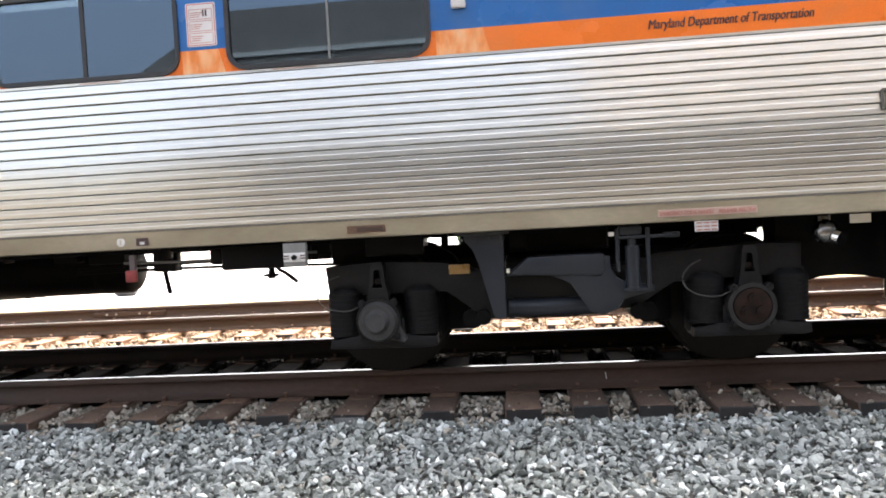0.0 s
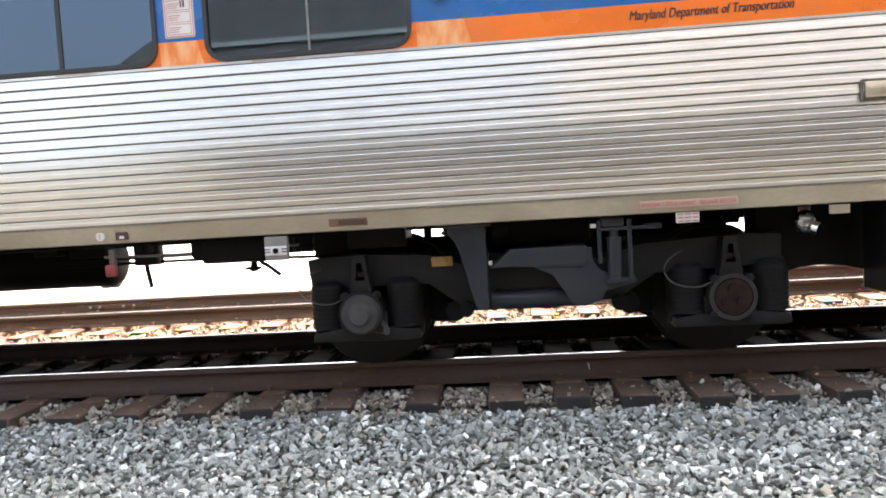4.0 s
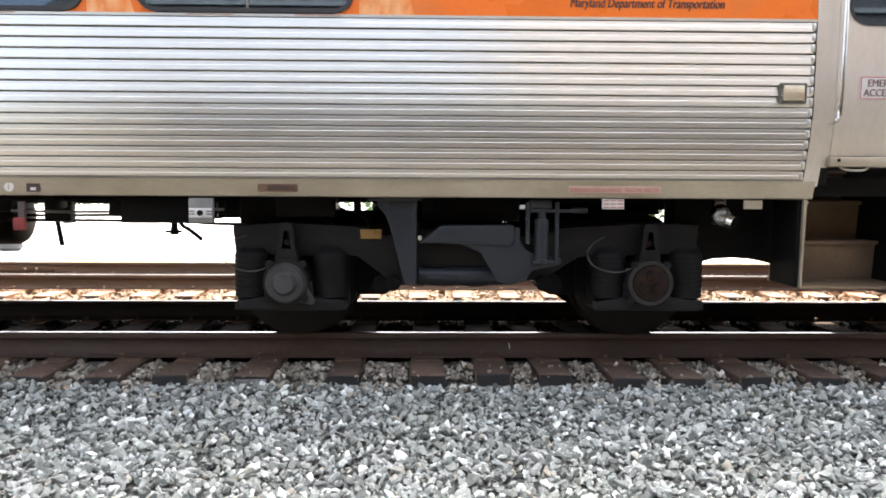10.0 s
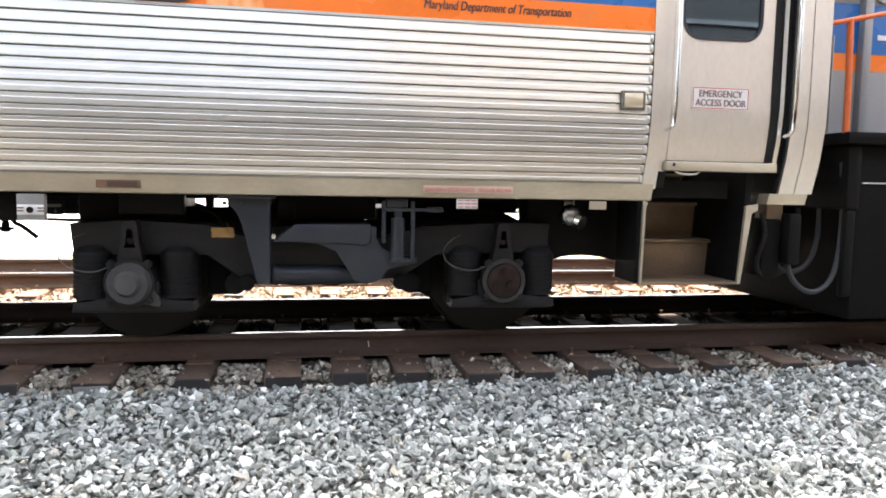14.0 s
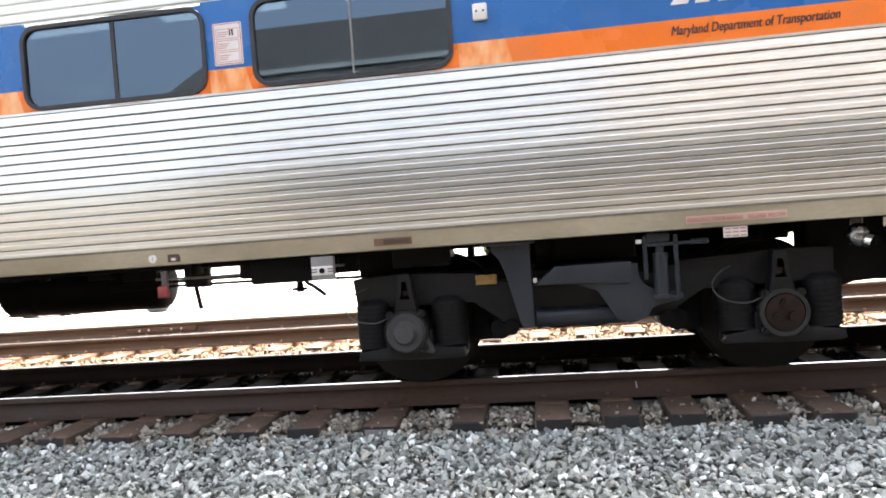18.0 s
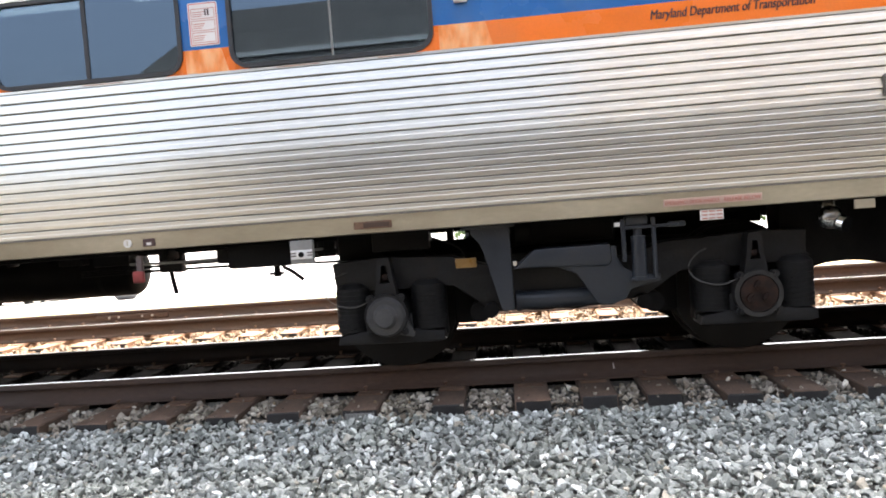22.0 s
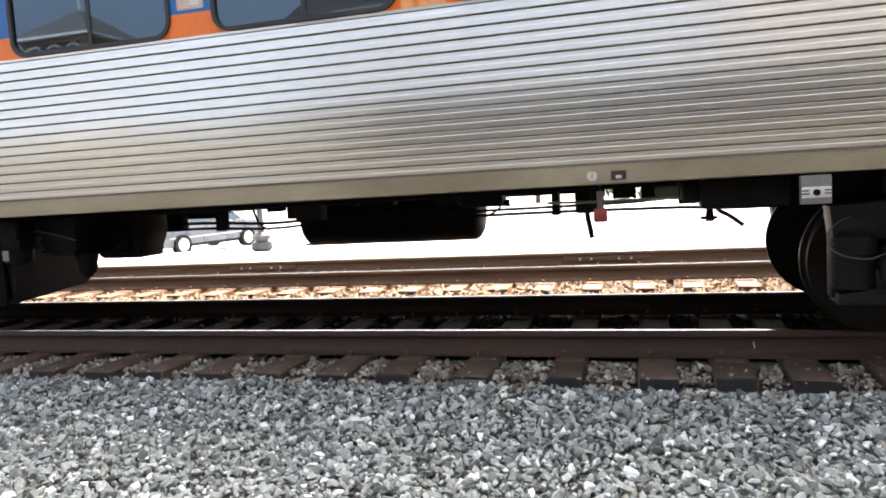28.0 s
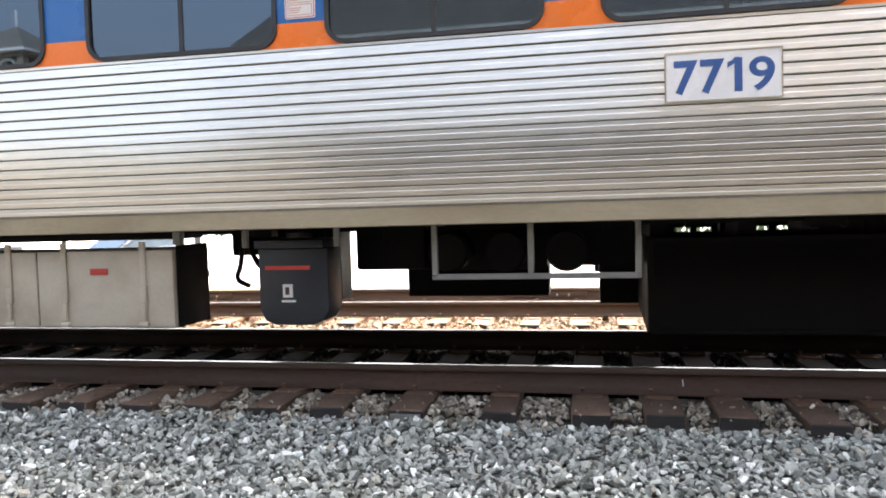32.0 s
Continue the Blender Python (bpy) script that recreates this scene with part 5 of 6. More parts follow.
for xx in (-1.66, -1.595, -1.545, -1.48, -1.43, -1.39, -1.33, -1.285, -1.25):
    under("pipe_union", lambda b: (box(b, xx - 0.026 - 0.4 * abs(xx + 1.45) * 0.03, xx + 0.02, 5.70, 5.76, 0.80 + 0.03 * (xx > -1.6), 1.0, 0.004, 1), box(b, xx - 0.03, xx + 0.03, 5.69, 5.77, 0.86, 0.885, 0.004, 1)), BLACK)
under("cock", lambda b: (pipe(b, [(-2.66, 5.6, 0.90), (-2.655, 5.6, 0.80), (-2.625, 5.6, 0.625)], 0.018), box(b, -2.73, -2.55, 5.55, 5.65, 0.80, 0.95, 0.02)), BLACK, "black valve with a hanging lever")
under("green_valve", lambda b: box(b, -2.20, -1.98, 6.0, 6.2, 0.87, 0.95, 0.02), material("faded_green_paint", (0.10, 0.15, 0.10), 0.6), "faded green valve body")
comp = under("compressor", lambda b: prism(b, [(-6.74, 0.955), (-6.74, 0.615), (-6.70, 0.595), (-6.36, 0.590), (-6.335, 0.61), (-6.325, 0.68), (-6.29, 0.745), (-6.275, 0.80), (-6.275, 0.955)], 5.62, 5.95, 0.02),
             BLACK, "black air compressor")
under("crankcase", lambda b: prism(b, [(-6.915, 0.96), (-6.915, 0.80), (-6.885, 0.755), (-6.89, 0.715), (-6.86, 0.70), (-6.845, 0.672), (-6.63, 0.66), (-6.60, 0.70), (-6.58, 0.96)], 5.22, 5.62, 0.015), BLACK, parent=comp)
under("end_cover", lambda b: (cyl(b, (-6.50, 5.56, 0.74), (-6.50, 5.63, 0.74), 0.115, seg=24), cyl(b, (-6.50, 5.53, 0.74), (-6.50, 5.57, 0.74), 0.05, seg=16)), BLACK, parent=comp)
under("sump", lambda b: (cyl(b, (-6.635, 5.37, 0.505), (-6.635, 5.37, 0.57), 0.062, 0.082, seg=18), cyl(b, (-6.635, 5.37, 0.57), (-6.635, 5.37, 0.67), 0.074, 0.09, seg=18),
                         cyl(b, (-6.635, 5.37, 0.475), (-6.635, 5.37, 0.51), 0.03, 0.05, seg=12), cyl(b, (-6.705, 5.36, 0.52), (-6.70, 5.36, 0.64), 0.006, seg=6)), BLACK, "black round sump", parent=comp)
under("slanting_pipe", lambda b: pipe(b, [(-6.95, 5.19, 0.875), (-6.72, 5.18, 0.835), (-6.55, 5.18, 0.785)], 0.007, 6), CABLE, "thin grey pipe across the compressor")
bowl = under("filter_bowl", lambda b: (box(b, -7.165, -6.975, 5.06, 5.24, 0.73, 0.97, 0.02), cyl(b, (-7.08, 5.15, 0.632), (-7.08, 5.15, 0.735), 0.100, 0.106, seg=24), cyl(b, (-7.08, 5.15, 0.615), (-7.08, 5.15, 0.635), 0.05, 0.09, seg=16),
                                       cyl(b, (-7.03, 5.05, 0.86), (-7.03, 5.08, 0.86), 0.05, seg=16)), BLACK, "black filter bowl with a grey label")
under("filter_label", lambda b: box(b, -7.135, -7.075, 5.04, 5.05, 0.655, 0.735), GREY_BAR, "small grey label", parent=bowl)
under("cock", lambda b: (pipe(b, [(-6.99, 5.3, 0.78), (-6.955, 5.3, 0.77), (-6.935, 5.3, 0.73), (-6.95, 5.3, 0.70)], 0.018), box(b, -6.99, -6.91, 5.28, 5.34, 0.69, 0.706, 0.004), cyl(b, (-6.945, 5.3, 0.73), (-6.945, 5.3, 0.78), 0.028, seg=10)), BLACK, "small black stop cock")
for xx, w0, low in ((-7.495, 0.042, 0.632), (-7.325, 0.034, 0.705)):
    under("hanger", lambda b: (prism(b, [(xx - w0 * 1.3, 1.0), (xx - w0 * 1.1, low + 0.12), (xx - w0, low + 0.07), (xx - w0 * 0.4, low + 0.055), (xx - 0.014, low), (xx + 0.014, low), (xx + w0 * 0.5, low + 0.06), (xx + w0, low + 0.10), (xx + w0 * 1.1, 1.0)], 5.2, 5.3, 0.006)), BLACK, "tapered black hanger")
under("junction_box", lambda b: (box(b, -7.85, -7.575, 5.74, 6.10, 0.715, 1.0, 0.02), box(b, -7.60, -7.56, 5.78, 5.9, 0.80, 0.90, 0.01)), BLACK, "black junction box beside the converter")
rnd = random.Random(12)
for k in range(22):
    xx, yy = -7.56 + 0.62 * k / 21 + rnd.uniform(-0.02, 0.02), rnd.uniform(5.45, 5.95)
    ww, low = rnd.uniform(0.03, 0.08), rnd.uniform(0.80, 0.93)
    if k % 3:
        under("valve", lambda b: box(b, xx - ww / 2, xx + ww / 2, yy, yy + 0.07, low, 1.01, 0.006, 1), BLACK)
    else:
        under("union", lambda b: (cyl(b, (xx, yy, low - 0.02), (xx, yy, 1.01), ww * 0.4, seg=10), cyl(b, (xx, yy, low), (xx, yy, low + 0.04), ww * 0.6, seg=6)), BLACK)
for zz, xa, xb in ((0.83, -7.6, -6.88), (0.795, -7.38, -6.96)):
    under("air_pipe", lambda b: pipe(b, [(xa, 6.0, zz), (xa * 0.6 + xb * 0.4, 6.0, zz + 0.012), (xb, 6.0, zz)], 0.013, 6), BLACK, "black air pipe")
under("backing_beam", lambda b: (box(b, -7.68, -6.08, 6.5, 6.6, 0.86, 1.03, 0.01), box(b, -6.95, -6.38, 6.3, 6.4, 0.76, 0.95, 0.01)), BLACK)


for yy in (5.62, 6.55):
    under("underframe_beam", lambda b: box(b, -15, 2.3, yy, yy + 0.1, 0.955, 1.03), BLACK, "black underframe beam", None)
rnd = random.Random(7)
for k in range(46):
    xx = -12.2 + 14.2 * k / 46 + rnd.uniform(-0.1, 0.1)
    hh, ww = rnd.uniform(0.05, 0.17), rnd.uniform(0.03, 0.22)
    if -3.7 < xx < -1.4:
        continue
    yy = rnd.uniform(5.35, 6.4)
    under("bracket", lambda b: box(b, xx, xx + ww, yy, yy + 0.12, 1.0 - hh, 1.03, 0.006, 1), BLACK)
under("conduit", lambda b: pipe(b, [(-8, 5.5, 0.95), (-5, 5.5, 0.955), (-3.4, 5.5, 0.965), (-2.4, 5.5, 0.97), (-1.2, 5.5, 0.96)], 0.012), BLACK, "black conduit")
under("cable_run", lambda b: pipe(b, [(-2.9, 5.45, 0.885), (-2.4, 5.45, 0.875), (-1.9, 5.45, 0.89), (-1.4, 5.45, 0.90)], 0.010), GREY_BAR, "grey cable run")
for xx, ww, zz in ((-2.62, 0.07, 0.90), (-2.06, 0.06, 0.88)):
    under("junction_box", lambda b: box(b, xx, xx + ww, 5.35, 5.55, zz, 1.0, 0.012), BLACK, "black junction box")


def tank_box(b):
    x0, x1 = -9.43, -7.835
    rows_x = [[b.verts.new((x, y, z)) for y, z in ((5.72, 0.19), (5.70, 0.215), (5.70, 0.83), (5.72, 0.862), (6.70, 0.862), (6.72, 0.84), (6.72, 0.30), (6.64, 0.26))] for x in (x0, x1)]
    for i in range(8):
        b.faces.new((rows_x[0][i], rows_x[0][(i + 1) % 8], rows_x[1][(i + 1) % 8], rows_x[1][i]))
    b.faces.new(rows_x[0])
    b.faces.new(rows_x[1][::-1])
    bmesh.ops.recalc_face_normals(b, faces=b.faces)


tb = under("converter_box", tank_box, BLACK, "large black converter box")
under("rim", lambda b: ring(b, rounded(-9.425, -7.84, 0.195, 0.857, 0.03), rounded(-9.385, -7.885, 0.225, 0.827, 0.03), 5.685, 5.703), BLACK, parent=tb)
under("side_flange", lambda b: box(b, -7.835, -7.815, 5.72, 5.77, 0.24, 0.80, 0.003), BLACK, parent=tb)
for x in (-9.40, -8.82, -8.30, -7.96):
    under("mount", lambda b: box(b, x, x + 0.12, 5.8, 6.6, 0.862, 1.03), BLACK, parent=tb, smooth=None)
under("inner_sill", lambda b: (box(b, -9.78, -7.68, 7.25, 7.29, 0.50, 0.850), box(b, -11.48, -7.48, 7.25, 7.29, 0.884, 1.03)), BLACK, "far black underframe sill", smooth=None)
for k in range(16):
    x = -11.28 + 0.23 * k + 0.05 * math.sin(k * 5.1)
    under("sill_clip", lambda b: box(b, x, x + 0.05 + 0.07 * (k * 7 % 5) / 5, 7.2, 7.25, 0.83, 0.90), BLACK, smooth=None)


def cage(b):
    y0, y1 = 5.04, 5.08
    for x in (-10.792, -10.18, -9.528):
        box(b, x - 0.018, x + 0.018, y0, y1, 0.66, 1.02, 0.004)
    box(b, -10.81, -9.51, y0, y1, 0.645, 0.68, 0.004)
    for x in (-10.792, -9.528):
        box(b, x - 0.018, x + 0.018, y1, 5.3, 0.985, 1.02, 0.004)


rad = under("fan_cage", cage, GREY_BAR, "grey steel cage round the cooling fans")
for fx in (-10.776, -10.379, -9.97):
    under("fan", lambda b: (cyl(b, (fx, 5.42, 0.80), (fx, 5.75, 0.80), 0.142, 0.135, seg=28), cyl(b, (fx, 5.40, 0.80), (fx, 5.42, 0.80), 0.125, 0.142, seg=28)), BLACK, "round black fan housing", parent=rad)
under("fan_back", lambda b: (box(b, -11.05, -10.24, 5.75, 6.4, 0.655, 1.0, 0.01),
                             prism(b, [(-10.22, 0.66), (-10.13, 0.66), (-10.13, 0.785), (-9.94, 0.785), (-9.94, 0.66), (-9.5, 0.66), (-9.5, 1.02), (-10.22, 1.02)], 5.92, 6.2), box(b, -10.13, -9.94, 5.95, 6.0, 0.705, 0.725), box(b, -10.065, -10.035, 5.95, 6.0, 0.66, 0.79)), BLACK, parent=rad)
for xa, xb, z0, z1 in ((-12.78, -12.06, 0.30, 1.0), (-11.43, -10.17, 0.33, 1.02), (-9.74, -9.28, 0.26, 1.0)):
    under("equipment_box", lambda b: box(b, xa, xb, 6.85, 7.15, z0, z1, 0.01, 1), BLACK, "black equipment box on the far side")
db = under("relay_box", lambda b: prism(b, [(-12.06, 0.86), (-11.55, 0.86), (-11.55, 0.44), (-11.60, 0.36), (-11.67, 0.332), (-11.94, 0.332), (-12.02, 0.36), (-12.06, 0.44)], 5.145, 5.42, 0.02),
           BOGIE_GREY, "dark grey relay box with a red strip")
under("lid", lambda b: box(b, -12.07, -11.57, 5.11, 5.48, 0.862, 0.92, 0.01), BOGIE_GREY, parent=db)
under("red_strip", lambda b: box(b, -12.005, -11.68, 5.138, 5.146, 0.715, 0.742), RED, "red warning strip", parent=db)
under("notice", lambda b: box(b, -11.88, -11.81, 5.138, 5.146, 0.525, 0.615), WHITE, "small white notice", parent=db)
under("notice_strip", lambda b: box(b, -11.89, -11.79, 5.138, 5.146, 0.492, 0.507), WHITE, parent=db)
under("notice_mark", lambda b: box(b, -11.86, -11.832, 5.134, 5.138, 0.545, 0.595), INK, parent=db)
for hx in (-12.15, -11.49):
    under("hanger_strap", lambda b: box(b, hx, hx + 0.035, 5.10, 5.14, 0.87, 1.0, 0.004), GREY_BAR, parent=db)
under("box_cable", lambda b: (pipe(b, [(-12.45, 5.7, 0.95), (-12.46, 5.7, 0.72), (-12.52, 5.7, 0.60), (-12.4, 5.7, 0.55)], 0.02), pipe(b, [(-12.42, 5.7, 0.92), (-12.32, 5.7, 0.70), (-12.26, 5.7, 0.68)], 0.02)), BLACK, "black cables")
for xa, xb, y0, z0 in ((-11.5, -10.98, 5.6, 0.67), (-12.8, -12.3, 6.2, 0.76)):
    under("beam", lambda b: box(b, xa, xb, y0, y0 + 0.6, z0, 1.0, 0.02), BLACK)

for x0, x1, lab in ((-13.74, -12.67, 1), (-14.83, -13.76, 0)):
    bb = under("battery_box", lambda b: box(b, x0, x1, 5.10, 5.52, 0.315, 0.875, 0.012), CREAM, "cream painted battery box")
    under("lid", lambda b: box(b, x0 - 0.004, x1 + 0.004, 5.075, 5.115, 0.33, 0.87, 0.008), CREAM, "cream hinged lid", parent=bb)
    for sx in (x0 + 0.22, x1 - 0.22):
        under("strap", lambda b: (box(b, sx - 0.022, sx + 0.022, 5.06, 5.08, 0.62, 0.93, 0.003), box(b, sx - 0.026, sx + 0.026, 5.05, 5.075, 0.50, 0.62, 0.008), box(b, sx - 0.016, sx + 0.016, 5.05, 5.07, 0.38, 0.5, 0.006),
                                   cyl(b, (sx - 0.035, 5.065, 0.345), (sx + 0.035, 5.065, 0.345), 0.02, seg=10)), CREAM, "strap with a toggle latch", parent=bb)
    if lab:
        under("red_label", lambda b: box(b, x0 + 0.43, x0 + 0.57, 5.068, 5.076, 0.70, 0.745), RED, "small red label", parent=bb)
under("box_frame", lambda b: (box(b, -12.665, -12.64, 5.12, 5.52, 0.32, 0.90, 0.006), box(b, -14.8, -12.66, 5.2, 5.5, 0.94, 1.0, 0.01)), BLACK)
under("frame_bracket", lambda b: box(b, -12.66, -12.60, 5.08, 5.14, 0.90, 1.0, 0.006), GREY_BAR, "grey steel bracket")

for xa, xb, z0, z1 in ((-12.41, -12.33, 0.321, 0.62), (-10.34, -10.285, 0.307, 0.60)):
    under("far_upright", lambda b: box(b, xa, xb, 7.58, 7.66, z0, 1.02, 0.006), GREY_BAR, "grey upright on the far side")

# ---------------------------------------------------------------- locomotive coupled beyond the vestibule
loco = base("locomotive", (9, YC, 0), "blue, orange and grey locomotive with black underframe and orange handrails", "locomotive", "coupled train")
bm = BM()
box(bm, 4.03, 16, 4.85, 7.65, 1.43, 1.515, 0.015)
part("deck", bm, BLACK, loco, "black walkway deck")
bm = BM()
box(bm, 4.22, 7.4, 4.97, 7.55, 0.12, 1.43, 0.03)
part("underframe", bm, BLACK, loco, "black underframe and fuel tank")
bm = BM()
box(bm, 4.10, 4.22, 4.92, 7.6, 0.95, 1.43, 0.03)
box(bm, 4.12, 4.20, 4.93, 5.0, 0.30, 0.95, 0.02)
part("pilot", bm, BLACK, loco, "black end pilot")
for z0, z1, mt, nm, lb2 in ((1.515, 2.08, PALE_GREY, "grey_panel", "light grey lower body panel"), (2.08, 2.22, ORANGE, "orange_stripe", "orange stripe"), (2.22, 2.62, BLUE, "blue_panel", "blue band"), (2.62, 4.4, GREY_BAR, "grey_panel", "grey upper body")):
    bm = BM()
    box(bm, 4.38, 15.5, 5.62, 7.1, z0, z1 - 0.002)
    part(nm, bm, mt, loco, lb2, smooth=None)
bm = BM()
box(bm, 4.68, 4.76, 5.55, 5.65, 1.515, 3.6, 0.01)
part("corner_trim", bm, PALE_GREY, loco)
# out of view, added to keep sun from the gap between the vehicles
bm = BM()
box(bm, 4.0, 4.375, 5.4, 7.1, 2.72, 4.4, 0.03)
part("end_hood", bm, GREY_BAR, loco, "unseen grey block added to stop a strip of sun")
bm = BM()
pipe(bm, [(4.055, 4.92, 1.50), (4.05, 4.92, 1.9), (4.035, 4.92, 2.31)], 0.024, 10)
part("handrail_post", bm, HANDRAIL, loco, "orange handrail post")
bm = BM()
pipe(bm, [(4.50, 4.92, 1.50), (4.48, 4.92, 1.9), (4.445, 4.92, 2.36)], 0.024, 10)
part("handrail_post", bm, HANDRAIL, loco, "orange handrail post")
bm = BM()
pipe(bm, [(3.88, 4.92, 2.275), (4.05, 4.92, 2.31), (4.34, 4.92, 2.375), (4.5, 4.92, 2.40), (6.0, 4.92, 2.45)], 0.018, 10)
part("handrail", bm, HANDRAIL, loco, "orange tubular handrail")
bm = BM()
ring(bm, rounded(4.80, 5.60, 2.635, 3.30, 0.10), rounded(4.83, 5.57, 2.665, 3.27, 0.08), 5.60, 5.625)
cabw = part("window_frame", bm, PALE_GREY, loco, "pale grey rounded window frame")
bm = BM()
prism(bm, rounded(4.825, 5.575, 2.66, 3.275, 0.08), 5.61, 5.618)
part("pane", bm, GASKET, cabw, "dark window pane", smooth=None)
bm = BM()
box(bm, 4.861, 5.04, 5.612, 5.62, 2.338, 2.378)
part("label_bar", bm, WHITE, loco, "plain white label bar", smooth=None)
bm = BM()
pipe(bm, [(4.575, 4.985, 1.12), (4.57, 4.95, 1.11), (4.60, 4.95, 0.90), (4.605, 4.985, 0.89)], 0.011, 8)
part("grab_iron", bm, WHITE, loco, "white grab iron")
bm = BM()
box(bm, 3.862, 3.872, 4.86, 4.95, 1.5, 2.18, 0.003)
part("end_plate", bm, PALE_GREY, loco, "narrow pale end plate")
for yy, lo in ((5.0, 0.38), (5.25, 0.50), (5.5, 0.44)):
    bm = BM()
    pipe(bm, [(3.64, yy, 0.90), (3.69, yy, lo + 0.20), (3.76, yy, lo + 0.02), (3.93, yy, lo - 0.07), (4.10, yy, lo + 0.04), (4.15, yy, 0.8), (4.11, yy, 1.3)], 0.020, 8)
    part("jumper_cable", bm, GASKET, loco, "hanging black jumper cable")
bm = BM()
box(bm, 4.256, 4.474, 4.955, 4.968, 1.145, 1.155)
part("step_light", bm, WHITE, loco)

# ---------------------------------------------------------------- beyond the tracks


def parked_car(at, turn):
    c = base("parked_car", at, "silver-grey parked sedan on the sunlit lot", "car")
    m = pose(at[0], at[1], at[2], 0, 0, turn)

    def piece(name, build, mat, label="", smooth=35, parent=None):
        b = BM()
        build(b)
        bmesh.ops.transform(b, matrix=m, verts=b.verts)
        return part(name, b, mat, parent or c, label, smooth)

    side = [(-2.25, 0.35), (-2.28, 0.62), (-2.15, 0.86), (-1.75, 0.94), (-1.05, 0.98), (-0.95, 0.99), (1.15, 0.97), (1.60, 0.90), (2.15, 0.76), (2.28, 0.55), (2.22, 0.30), (1.8, 0.24), (-1.9, 0.24)]
    piece("body", lambda b: prism(b, side, -0.88, 0.88, 0.06), CAR_PAINT, "silver-grey painted body")
    piece("cabin", lambda b: prism(b, [(-1.45, 0.95), (-0.85, 1.38), (0.35, 1.42), (1.15, 0.95)], -0.74, 0.74, 0.05), CAR_PAINT, "cabin with dark glass")
    piece("side_glass", lambda b: prism(b, [(-1.20, 0.99), (-0.78, 1.33), (0.30, 1.36), (0.92, 0.99)], -0.755, 0.755), GLASS, smooth=None)
    piece("windshield", lambda b: prism(b, [(1.20, 0.965), (0.40, 1.43), (0.38, 1.41), (1.16, 0.95)], -0.66, 0.66), GLASS, "bright windshield", smooth=None)
    piece("grille", lambda b: box(b, 2.30, 2.352, -0.45, 0.45, 0.30, 0.40, 0.01), RUBBER, "dark grille")
    piece("bumper", lambda b: box(b, 2.1, 2.34, -0.8, 0.8, 0.30, 0.55, 0.05), CAR_PAINT)
    piece("plate_bar", lambda b: box(b, 2.34, 2.35, -0.2, 0.2, 0.42, 0.52), WHITE, "blank pale plate")
    for s in (-0.895, 0.895):
        piece("side_moulding", lambda b: box(b, -1.9, 1.9, s - 0.012, s + 0.012, 0.52, 0.57, 0.005, 1), PALE_GREY, "pale moulding along the doors")
        piece("sill_trim", lambda b: box(b, -1.05, 1.05, s - 0.02, s + 0.008, 0.24, 0.33, 0.01, 1), RUBBER, "dark sill")
    for s in (-0.62, 0.62):
        piece("headlight", lambda b: box(b, 2.05, 2.26, s - 0.17, s + 0.17, 0.62, 0.75, 0.03), WHITE, "clear headlight")
    for wx in (-1.38, 1.42):
        for wy in (-0.86, 0.86):
            tyre = piece("wheel", lambda b: cyl(b, (wx, wy - 0.1, 0.325), (wx, wy + 0.1, 0.325), 0.325, seg=28), RUBBER, "black tyre with silver rim")
            piece("rim", lambda b: cyl(b, (wx, wy - 0.108, 0.325), (wx, wy + 0.108, 0.325), 0.21, seg=20), STEEL, parent=tyre)
    return c


parked_car((-14.9, 22.2, ground_height(22.2)), -105)
parked_car((-23.5, 23.5, ground_height(23.5)), -35)

post = base("lamp_post", (-10.4, 18.6, ground_height(18.6)), "dark lamp post on a pale round base", "lamp post")
bm = BM()
cyl(bm, (-10.4, 18.6, -0.80), (-10.4, 18.6, -0.55), 0.34, 0.30, seg=24)
part("footing", bm, CONCRETE, post, "pale concrete footing")
bm = BM()
for za, zb, ra, rb in ((-0.55, -0.45, 0.20, 0.30), (-0.45, -0.28, 0.30, 0.27), (-0.28, -0.20, 0.19, 0.19), (-0.20, -0.10, 0.24, 0.27), (-0.10, 0.0, 0.22, 0.11)):
    cyl(bm, (-10.4, 18.6, za), (-10.4, 18.6, zb), ra, rb, seg=20)
cyl(bm, (-10.4, 18.6, 0.0), (-10.4, 18.6, 4.2), 0.09, 0.06, seg=16)
part("pole", bm, POST_PAINT, post, "fluted dark lamp base and pole")


gz = ground_height(16.0)
bin_thing = base("litter_bin", (-13.98, 16.0, gz), "dark grey round litter bin on the lot's edge", "bin")
bm = BM()
cyl(bm, (-13.98, 16.0, gz), (-13.98, 16.0, gz + 0.86), 0.25, 0.27, seg=28)
part("body", bm, POST_PAINT, bin_thing, "grey body with upright ribs")
for k in range(24):
    q = math.tau * k / 24
    bm = BM()
    cyl(bm, (-13.98 + 0.262 * math.cos(q), 16.0 + 0.262 * math.sin(q), gz + 0.03), (-13.98 + 0.278 * math.cos(q), 16.0 + 0.278 * math.sin(q), gz + 0.84), 0.013, seg=6)
    part("rib", bm, POST_PAINT, bin_thing)
bm = BM()
cyl(bm, (-13.98, 16.0, gz + 0.86), (-13.98, 16.0, gz + 0.93), 0.29, 0.24, seg=28)
part("lid", bm, RUBBER, bin_thing, "domed lid")


